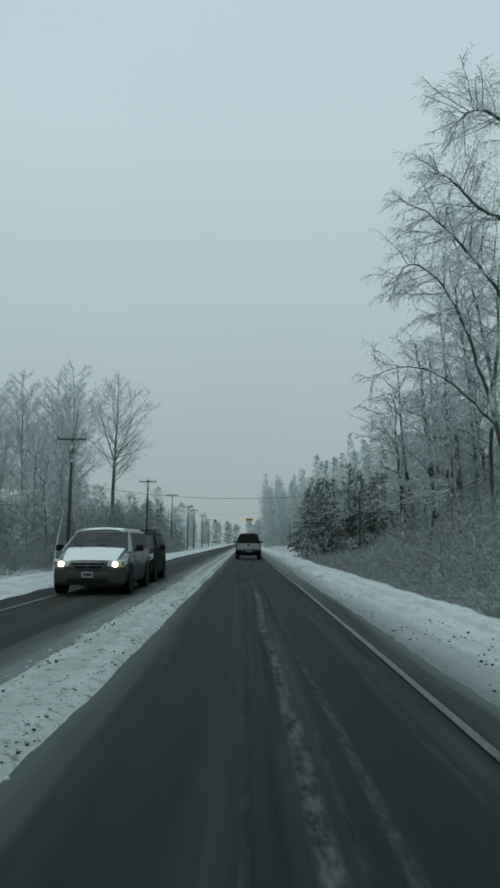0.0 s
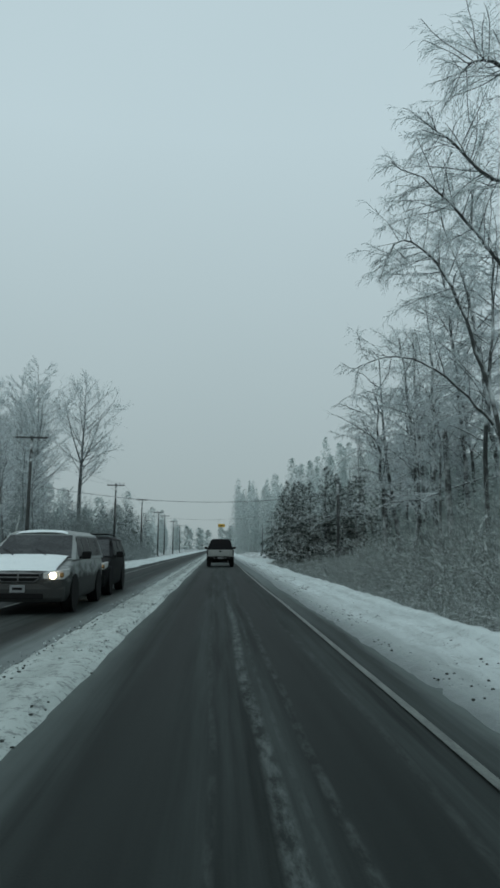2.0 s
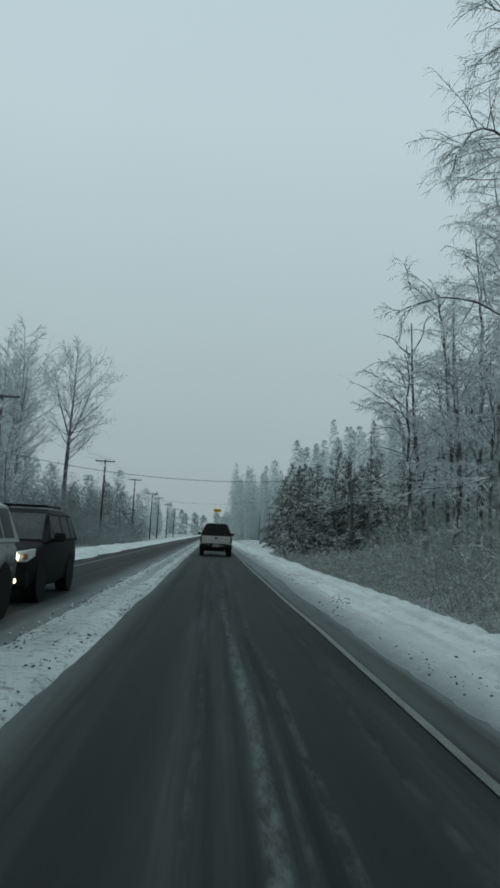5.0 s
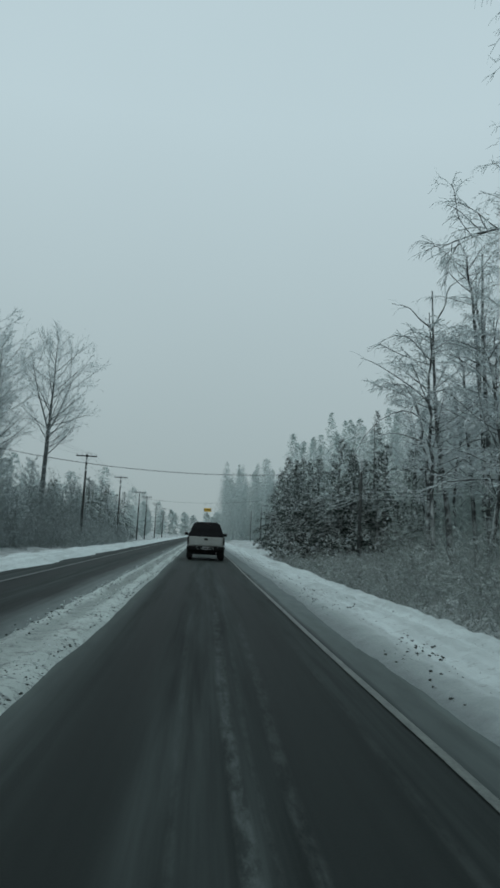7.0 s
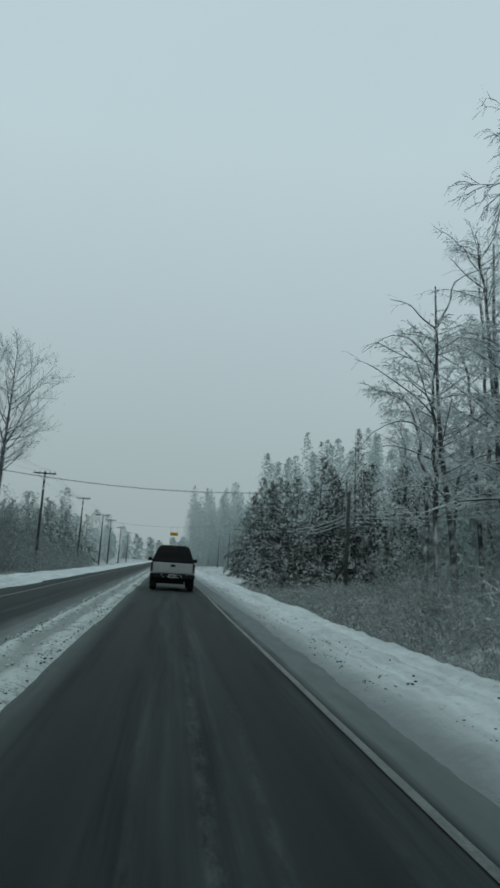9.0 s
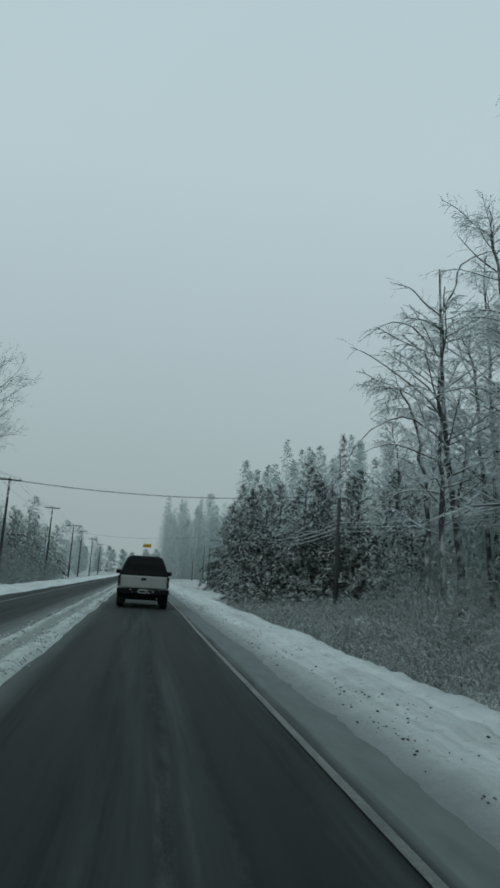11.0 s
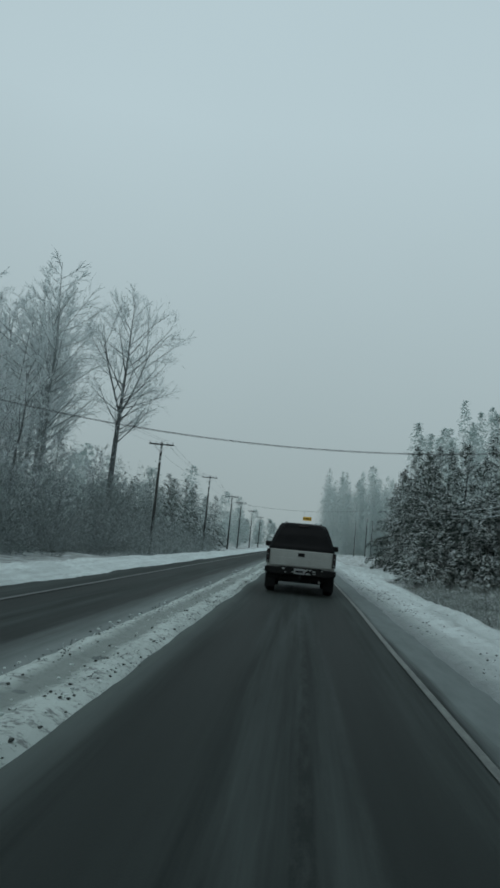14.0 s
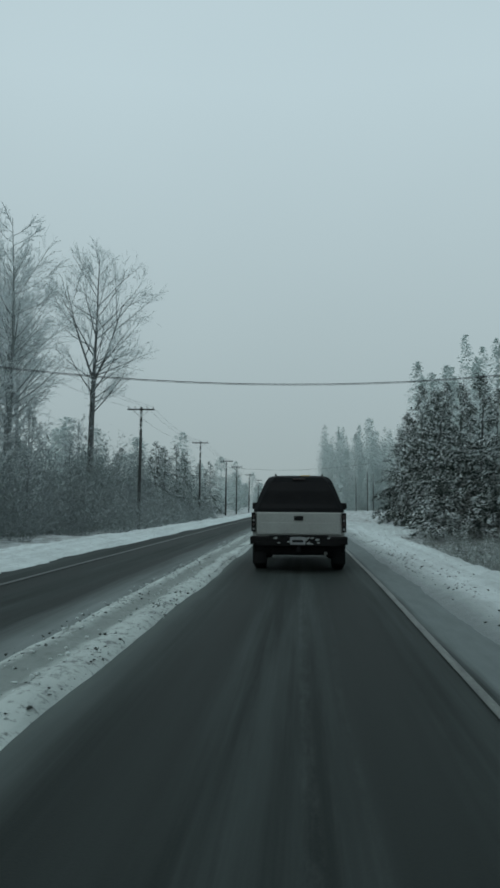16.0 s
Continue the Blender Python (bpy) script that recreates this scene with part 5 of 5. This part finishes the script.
def plan(z, y0, y1, hw, r=0.12):
    """Outline of a cabin at height z, corners cut."""
    return [(-hw + r, y0, z), (hw - r, y0, z), (hw, y0 + r, z), (hw, y1 - r, z), (hw - r, y1, z), (-hw + r, y1, z), (-hw, y1 - r, z), (-hw, y0 + r, z)]


def slab(a, b, c, d, depth=0.02, proud=0.008):
    """A thin rounded panel on the four corners, standing proud of them."""
    a, b, c, d = (Vector(p) for p in (a, b, c, d))
    n = (b - a).cross(d - a).normalized()
    mid = (a + b + c + d) / 4
    bm = bmesh.new()
    top = [bm.verts.new(p + n * proud) for p in (a, b, c, d)]
    low = [bm.verts.new(p - n * depth) for p in (a, b, c, d)]
    bm.faces.new(top)
    bm.faces.new(list(reversed(low)))
    for i in range(4):
        j = (i + 1) % 4
        bm.faces.new((top[j], top[i], low[i], low[j]))
    bmesh.ops.recalc_face_normals(bm, faces=bm.faces)
    return bm


def wheel(car, x, y, radius=0.36, width=0.24):
    out = 1 if x > 0 else -1
    bm = bmesh.new()
    prof = [(radius * 0.62, -width / 2), (radius * 0.93, -width / 2), (radius, -width * 0.32), (radius, width * 0.32), (radius * 0.93, width / 2), (radius * 0.62, width / 2)]
    n = 22
    rows = [[bm.verts.new((x + w, y + r * math.cos(2 * math.pi * k / n), radius + r * math.sin(2 * math.pi * k / n))) for r, w in prof] for k in range(n)]
    for k in range(n):
        a, b = rows[k], rows[(k + 1) % n]
        for i in range(len(prof)):
            j = (i + 1) % len(prof)
            bm.faces.new((a[i], a[j], b[j], b[i]))
    bmesh.ops.recalc_face_normals(bm, faces=bm.faces)
    w = part("wheel", bm, RUBBER, car, "wet black tyre", smooth=True)
    bm = rod(bmesh.new(), (x - out * width * 0.3, y, radius), (x + out * width * 0.36, y, radius), radius * 0.62, radius * 0.58, 18)
    for k in range(5):
        a = 2 * math.pi * k / 5
        rod(bm, (x + out * width * 0.4, y, radius), (x + out * width * 0.4, y + radius * 0.55 * math.cos(a), radius + radius * 0.55 * math.sin(a)), 0.035, 0.03, 6)
    part("rim", bm, RIM, w, "grimy alloy rim")


def mirror(car, x, y, z, material):
    s = 1 if x > 0 else -1
    bm = box(bmesh.new(), (x, y, z), (0.20, 0.12, 0.17), 0.035)
    rod(bm, (x - s * 0.16, y + 0.01, z - 0.06), (x, y, z - 0.03), 0.03, 0.03, 6)
    part("door_mirror", bm, material, car)


def pickup():
    """White pickup with a black canopy over its bed; its tail is at y = 0 and it faces +y."""
    car = thing("pickup_truck", "old white pickup truck with a black canopy over its bed", "truck", pose(0.18, 58.6, 0.0, 0, 0, 0))
    body = [ring(0.03, 0.955, 0.66, 1.235, 0.06), ring(0.25, 0.985, 0.62, 1.24, 0.06), ring(1.2, 0.99, 0.56, 1.24, 0.06), ring(2.32, 0.985, 0.50, 1.24, 0.06),
            ring(2.6, 0.985, 0.46, 1.27, 0.06), ring(3.95, 0.985, 0.46, 1.26, 0.08), ring(4.15, 0.98, 0.50, 1.16, 0.10), ring(5.2, 0.96, 0.52, 1.08, 0.12), ring(5.42, 0.86, 0.55, 0.98, 0.12)]
    part("body", soften(skin(body), 0.012), WHITE_PAINT, car, "dirty white painted body")
    part("chassis", box(box(bmesh.new(), (0, 2.6, 0.47), (1.1, 5.2, 0.16), 0.03), (0, 1.15, 0.36), (1.5, 0.14, 0.14), 0.04), BLACK_PLASTIC, car, "dark underbody and rear axle")
    gate = part("tailgate", soften(slab((-0.865, 0.02, 0.775), (0.865, 0.02, 0.775), (0.865, 0.02, 1.225), (-0.865, 0.02, 1.225), 0.03, 0.028), 0.012), WHITE_PAINT, car, "white steel tailgate")
    part("pressed_panel", soften(slab((-0.80, -0.008, 0.80), (0.80, -0.008, 0.80), (0.80, -0.008, 1.02), (-0.80, -0.008, 1.02), 0.004, 0.006), 0.004), WHITE_PAINT, gate)
    part("handle", box(bmesh.new(), (0.0, -0.018, 1.115), (0.19, 0.03, 0.095), 0.012), BLACK_PLASTIC, gate, "black tailgate handle")
    bm = box(bmesh.new(), (0, -0.10, 0.665), (1.98, 0.20, 0.17), 0.03)
    box(bm, (0, -0.16, 0.755), (1.2, 0.10, 0.03), 0.01)
    bumper = part("rear_bumper", bm, BLACK_PLASTIC, car, "black step bumper spattered with slush")
    part("bumper_face", box(bmesh.new(), (0, -0.205, 0.60), (1.7, 0.012, 0.08), 0.004), BLACK_PLASTIC, bumper, "grimy black bumper strip")
    plate = part("licence_plate", box(bmesh.new(), (-0.02, -0.216, 0.66), (0.31, 0.012, 0.155), 0.004), PLATE, bumper, "pale snow-smeared licence plate")
    part("plate_bar", box(bmesh.new(), (-0.02, -0.224, 0.655), (0.22, 0.006, 0.05), 0.002), BLACK_PLASTIC, plate)
    part("tow_hitch", box(rod(bmesh.new(), (0, -0.30, 0.50), (0, -0.30, 0.58), 0.03, 0.03, 10), (0, -0.15, 0.48), (0.08, 0.36, 0.08), 0.01), BLACK_PLASTIC, car, "black tow hitch")
    # wheel, springs and skirt added to keep the gap under the bed dark
    spare = rod(bmesh.new(), (0, 0.62, 0.34), (0, 0.62, 0.56), 0.36, 0.38, 22)
    part("filler_wheel", soften(spare, 0.04), RUBBER, car, "spare wheel added under the bed to fill the dark gap")
    for s in (-1, 1):
        part("leaf_spring", box(bmesh.new(), (s * 0.62, 1.15, 0.36), (0.09, 1.2, 0.09), 0.02), BLACK_PLASTIC, car)
    part("shade_skirt", box(bmesh.new(), (0, 0.06, 0.53), (1.86, 0.05, 0.22), 0.02), BLACK_PLASTIC, car, "black skirt added to fill the shade below the bumper")
    rng = random.Random(4)
    bm = bmesh.new()
    for _ in range(15):
        made = bmesh.ops.create_icosphere(bm, subdivisions=1, radius=rng.uniform(0.012, 0.035))["verts"]
        bmesh.ops.scale(bm, vec=(1.6, 0.6, 0.8), verts=made)
        bmesh.ops.translate(bm, vec=(rng.gauss(0.05, 0.28), -0.215, 0.62 + rng.uniform(-0.05, 0.12)), verts=made)
    part("slush_clump", bm, GREY_SLUSH, bumper, "slush stuck to the bumper")["kind"] = "stuff"
    part("exhaust_pipe", rod(bmesh.new(), (0.55, -0.10, 0.40), (0.55, 0.9, 0.42), 0.035, 0.035, 10), RIM, car)
    for s in (-1, 1):
        light = part("tail_light", soften(slab((s * 0.93 - 0.045, 0.012, 0.83), (s * 0.93 + 0.045, 0.012, 0.83), (s * 0.93 + 0.045, 0.012, 1.225), (s * 0.93 - 0.045, 0.012, 1.225), 0.05, 0.03), 0.01),
                     BLACK_PLASTIC, car, "black tail light housing, unlit")
        for z, lens in ((0.89, LENS_GREY), (0.99, TAIL_RED), (1.07, LENS_GREY), (1.15, TAIL_RED)):
            part("lamp_lens", rod(bmesh.new(), (s * 0.93, -0.026, z), (s * 0.93, -0.012, z), 0.026, 0.028, 12), lens, light)
        wheel(car, s * 0.84, 1.15, 0.38, 0.26)
        wheel(car, s * 0.84, 4.55, 0.38, 0.26)
        part("mud_flap", box(bmesh.new(), (s * 0.84, 0.66, 0.36), (0.30, 0.015, 0.44), 0.004), RUBBER, car)
        mirror(car, s * 1.10, 3.75, 1.36, BLACK_PLASTIC)
        part("wheel_arch", rod(bmesh.new(), (s * 0.975, 1.15, 0.52), (s * 0.992, 1.15, 0.52), 0.46, 0.45, 24), BLACK_PLASTIC, car)
    cap = [plan(1.235, 0.04, 2.30, 0.935, 0.06), plan(1.30, 0.05, 2.30, 0.925, 0.07), plan(1.62, 0.15, 2.30, 0.81, 0.10), plan(1.88, 0.25, 2.29, 0.70, 0.12), plan(1.965, 0.31, 2.26, 0.635, 0.13), plan(2.005, 0.42, 2.2, 0.54, 0.15), plan(2.015, 0.6, 2.1, 0.40, 0.15)]
    canopy = part("canopy", skin(cap), DARK_PAINT, car, "black fibreglass canopy with a sloping back", smooth=False)
    part("rear_window", soften(slab((-0.80, 0.062, 1.31), (0.80, 0.062, 1.31), (0.62, 0.243, 1.86), (-0.62, 0.243, 1.86), 0.012, 0.010), 0.006), CAR_GLASS, canopy, "dark tinted canopy window")
    part("brake_light", box(bmesh.new(), (0, 0.262, 1.93), (0.26, 0.05, 0.03), 0.006), TAIL_RED, canopy)
    part("latch_handle", box(bmesh.new(), (0, 0.04, 1.30), (0.10, 0.03, 0.03), 0.006), BLACK_PLASTIC, canopy)
    for s in (-1, 1):
        q = [(s * 0.925, 0.35, 1.34), (s * 0.925, 2.1, 1.34), (s * 0.735, 2.1, 1.74), (s * 0.735, 0.5, 1.74)]
        part("side_window", slab(*(q if s < 0 else [q[1], q[0], q[3], q[2]]), 0.01, 0.006), CAR_GLASS, canopy)
        part("roof_rail", rod(bmesh.new(), (s * 0.50, 0.5, 2.03), (s * 0.50, 2.1, 2.03), 0.016, 0.016, 8), BLACK_PLASTIC, canopy)
    cabin = [plan(1.26, 2.36, 4.0, 0.93, 0.08), plan(1.6, 2.42, 3.62, 0.82, 0.10), plan(1.80, 2.5, 3.35, 0.72, 0.12), plan(1.86, 2.62, 3.2, 0.6, 0.12)]
    cab = part("cab", skin(cabin), WHITE_PAINT, car, "white cab roof")
    part("windscreen", slab((0.78, 3.985, 1.30), (-0.78, 3.985, 1.30), (-0.66, 3.42, 1.74), (0.66, 3.42, 1.74), 0.01, 0.03), CAR_GLASS, cab)
    return car


def oncoming_car(name, label, y, paint, d, snowy, rack, fog):
    """A van or estate that faces the camera; its nose is at y. d: sizes."""
    car = thing(name, label, "car", pose(-4.05, y, 0.0, 0, 0, 0))
    Lg, hw, belt, top = d["length"], d["half"], d["belt"], d["top"]
    hood = d["hood"]
    body = [ring(0.0, hw * 0.74, 0.34, hood - 0.26, 0.10), ring(0.10, hw * 0.90, 0.27, hood - 0.14, 0.12), ring(0.45, hw * 0.97, 0.25, hood - 0.04, 0.12), ring(d["cowl"], hw * 0.99, 0.24, belt - 0.02, 0.10),
            ring(Lg * 0.5, hw, 0.24, belt, 0.08), ring(Lg - 0.35, hw * 0.98, 0.28, belt, 0.08), ring(Lg, hw * 0.92, 0.36, belt - 0.06, 0.10)]
    part("body", soften(skin(body), 0.03), paint, car, d["body"], smooth=True)
    y0, yt = d["cowl"] - 0.12, d["cowl"] + 0.85
    zs = [belt - 0.03, belt + (top - belt) * 0.5, top - 0.09, top]
    k = (zs[1] - zs[0]) / (zs[2] - zs[0])
    hws = [hw * 0.965, hw * (0.965 + (0.79 - 0.965) * k), hw * 0.79, hw * 0.64]
    ya = [y0, y0 + (yt - y0) * k, yt, yt + 0.22]
    yb = [Lg - 0.06, Lg - 0.06 - 0.22 * k, Lg - 0.28, Lg - 0.5]
    cabin = part("cabin", skin([plan(z, a, b, h, 0.07) for z, a, b, h in zip(zs, ya, yb, hws)]), paint, car)

    def on_front(u, w):
        """A point of the windscreen: u from -1 to 1, w from belt to roof."""
        z = zs[0] + (zs[2] - zs[0]) * w
        h = np.interp(z, zs[:3], hws[:3]) - 0.08
        return (u * h, float(np.interp(z, zs[:3], ya[:3])), z)
    part("windscreen", slab(on_front(-1, 0.06), on_front(1, 0.06), on_front(1, 0.97), on_front(-1, 0.97), 0.02, 0.012), WINDSCREEN, cabin, "dark windscreen flecked with snow")
    for s in (-1, 1):
        cuts = [(y0 + 0.45, yt + 0.22), (Lg * 0.44, Lg * 0.62), (Lg * 0.64, Lg * 0.80), (Lg * 0.82, Lg - 0.40)]
        for k, (a, b) in enumerate(cuts):
            lo, hi = belt + 0.03, top - 0.13
            hl, hh = float(np.interp(lo, zs, hws)), float(np.interp(hi, zs, hws))
            a2 = a + (0.42 if k == 0 else 0.0)
            if k == 0:
                b = Lg * 0.42
            q = [(s * hl, a, lo), (s * hl, b, lo), (s * hh, b, hi), (s * hh, a2, hi)]
            part("side_window", slab(*(q if s > 0 else [q[1], q[0], q[3], q[2]]), 0.012, 0.008), CAR_GLASS, cabin)
        mirror(car, s * (hw + 0.12), d["cowl"] + 0.42, belt + 0.06, BLACK_PLASTIC)
        wheel(car, s * (hw - 0.15), 0.92, 0.34, 0.22)
        wheel(car, s * (hw - 0.15), Lg - 0.95, 0.34, 0.22)
        for yy in (0.92, Lg - 0.95):
            part("wheel_arch", rod(bmesh.new(), (s * (hw - 0.03), yy, 0.40), (s * (hw + 0.004), yy, 0.40), 0.41, 0.40, 22), BLACK_PLASTIC, car)
        # swept lamp housing that wraps round the corner
        zz = hood - 0.20
        inner, outer = hw * 0.50, hw * 0.965
        prof = [(inner, 0.03, zz - 0.055, zz + 0.045), (hw * 0.74, 0.045, zz - 0.085, zz + 0.085), (hw * 0.90, 0.13, zz - 0.075, zz + 0.115), (outer, 0.34, zz + 0.01, zz + 0.13)]
        rings = [[(s * x, yy - 0.035, z0), (s * x, yy - 0.035, z1), (s * x, yy + 0.10, z1 + 0.02), (s * x, yy + 0.10, z0)] for x, yy, z0, z1 in prof]
        lamp = part("headlight", soften(skin(rings), 0.012), LENS_CLEAR, car, "lit headlight in a swept clear housing")
        xx = s * hw * 0.70
        part("bulb", rod(bmesh.new(), (xx, -0.012, zz), (xx, 0.04, zz), 0.062, 0.058, 16), HEADLIGHT, lamp, "glowing warm headlight bulb")
        part("turn_signal", box(bmesh.new(), (s * hw * 0.87, 0.075, zz + 0.01), (0.09, 0.05, 0.10), 0.02), AMBER_LENS, lamp, "dull amber turn signal")
        if fog:
            part("fog_lamp", rod(bmesh.new(), (s * hw * 0.70, -0.035, 0.42), (s * hw * 0.70, 0.08, 0.42), 0.05, 0.05, 12), FOGLIGHT, car, "lit warm fog lamp")
        if rack:
            part("roof_rail", rod(bmesh.new(), (s * 0.56, yt + 0.35, top + 0.06), (s * 0.56, Lg - 0.6, top + 0.06), 0.02, 0.02, 8), BLACK_PLASTIC, car)
    if rack:
        for yy in (yt + 0.5, Lg - 1.0):
            part("roof_bar", box(bmesh.new(), (0, yy, top + 0.075), (1.2, 0.06, 0.03), 0.01), BLACK_PLASTIC, car)
    gz, gw = hood - 0.235, hw * 0.47
    shape = [(gw, gz + 0.085), (gw * 0.92, gz - 0.03), (gw * 0.72, gz - 0.10), (-gw * 0.72, gz - 0.10), (-gw * 0.92, gz - 0.03), (-gw, gz + 0.085)]
    surround = part("grille", soften(skin([[(x, yy, z) for x, z in shape] for yy in (-0.022, 0.06)]), 0.01), d["trim"], car, "grille with a bright surround")
    inset = [(x * 0.92, gz + (z - gz) * 0.80) for x, z in shape]
    part("grille_mesh", skin([[(x, yy, z) for x, z in inset] for yy in (-0.030, 0.0)]), BLACK_PLASTIC, surround, "black grille mesh")
    part("grille_bar", box(bmesh.new(), (0, -0.036, gz), (gw * 1.78, 0.014, 0.022), 0.005), d["trim"], surround)
    if not rack:
        part("grille_bar", box(bmesh.new(), (0, -0.037, gz), (0.03, 0.014, 0.15), 0.005), d["trim"], surround)
    bumper = part("front_bumper", soften(skin([[(x * k, yy + 0.22 * (abs(x) / hw) ** 4, z) for x in (-hw * 0.9, -hw * 0.72, -hw * 0.4, 0, hw * 0.4, hw * 0.72, hw * 0.9)] + [(x * k, 0.42, z) for x in (hw * 0.9, -hw * 0.9)]
                                                for k, yy, z in ((0.96, 0.02, 0.26), (1.0, -0.04, 0.34), (1.02, -0.05, 0.52), (1.0, -0.015, 0.62))]), 0.02), d["bumper"], car, "slush-stained front bumper")
    part("air_intake", box(bmesh.new(), (0, -0.042, 0.385), (hw * 1.05, 0.03, 0.11), 0.012), BLACK_PLASTIC, bumper, "black lower air intake")
    plate = part("licence_plate", box(bmesh.new(), (0, -0.060, 0.53), (0.30, 0.012, 0.15), 0.004), PLATE, bumper)
    part("plate_bar", box(bmesh.new(), (0, -0.068, 0.53), (0.2, 0.006, 0.05), 0.002), BLACK_PLASTIC, plate)
    for s in (-1, 1):
        a = s * 0.35
        part("wiper", rod(bmesh.new(), (a, y0 + 0.03, belt + 0.04), (a - 0.3, y0 + 0.22, belt + 0.20), 0.012, 0.008, 6), BLACK_PLASTIC, car)
    if snowy:
        rng = np.random.RandomState(3)
        hs = sheet("snow_cover", np.linspace(-hw * 0.82, hw * 0.82, 16), np.linspace(0.16, d["cowl"] + 0.10, 16),
                   lambda X, Y: (X * (0.88 + 0.12 * (Y - 0.3)), Y, np.interp(Y, [0.16, 0.3, 0.45, d["cowl"]], [hood - 0.14, hood - 0.06, hood - 0.0, belt + 0.05]) + 0.035 - 0.06 * (np.abs(X) / hw) ** 4 + 0.006 * wave(X, Y, 5, 0.3)))
        put("snow_cover", hs, SNOW_CLEAN, car, "snow lying on the bonnet", True)
        hs = sheet("snow_cover", np.linspace(-hw * 0.72, hw * 0.72, 14), np.linspace(yt + 0.02, Lg - 0.35, 20),
                   lambda X, Y: (X, Y, top + 0.03 - 0.12 * (np.abs(X) / (hw * 0.75)) ** 4 - 0.07 * np.clip((yt + 0.3 - Y) / 0.3, 0, 1) ** 2 + 0.008 * wave(X, Y, 6, 0.4)))
        put("snow_cover", hs, SNOW_CLEAN, car, "snow lying on the roof", True)
    return car


pickup()
oncoming_car("minivan", "silver minivan with lit headlights and snow on its bonnet and roof", 19.4, VAN_PAINT,
             dict(length=5.1, half=0.98, belt=1.13, top=1.73, hood=0.99, cowl=1.06, body="salt-stained silver body", bumper=VAN_PAINT, trim=CHROME), True, False, False)
oncoming_car("estate_car", "dark sport utility car with lit headlights and fog lamps", 25.3, DARK_PAINT,
             dict(length=4.6, half=0.93, belt=1.10, top=1.70, hood=1.02, cowl=1.30, body="dirty black body", bumper=DARK_PAINT, trim=DARK_PAINT), False, True, True)

# amber warning sign hung from the second cable
sign = thing("hanging_sign", "yellow warning sign with two lamps hung over the road", "road sign", pose(0.9, 186, 6.7))
part("panel", box(bmesh.new(), (0, 0, 0), (1.7, 0.06, 0.75), 0.02), AMBER, sign, "yellow sign panel")
part("lettering_bar", box(bmesh.new(), (0, -0.034, 0), (0.7, 0.008, 0.22), 0.002), BLACK_PLASTIC, sign)
for s in (-1, 1):
    part("lamp", rod(bmesh.new(), (s * 0.62, -0.10, 0.0), (s * 0.62, -0.03, 0.0), 0.13, 0.14, 14), BLACK_PLASTIC, sign)
    part("hanger", rod(bmesh.new(), (s * 0.62, 0, 0.3), (s * 0.62, 0, 1.55), 0.025, 0.025, 6), STEEL, sign)
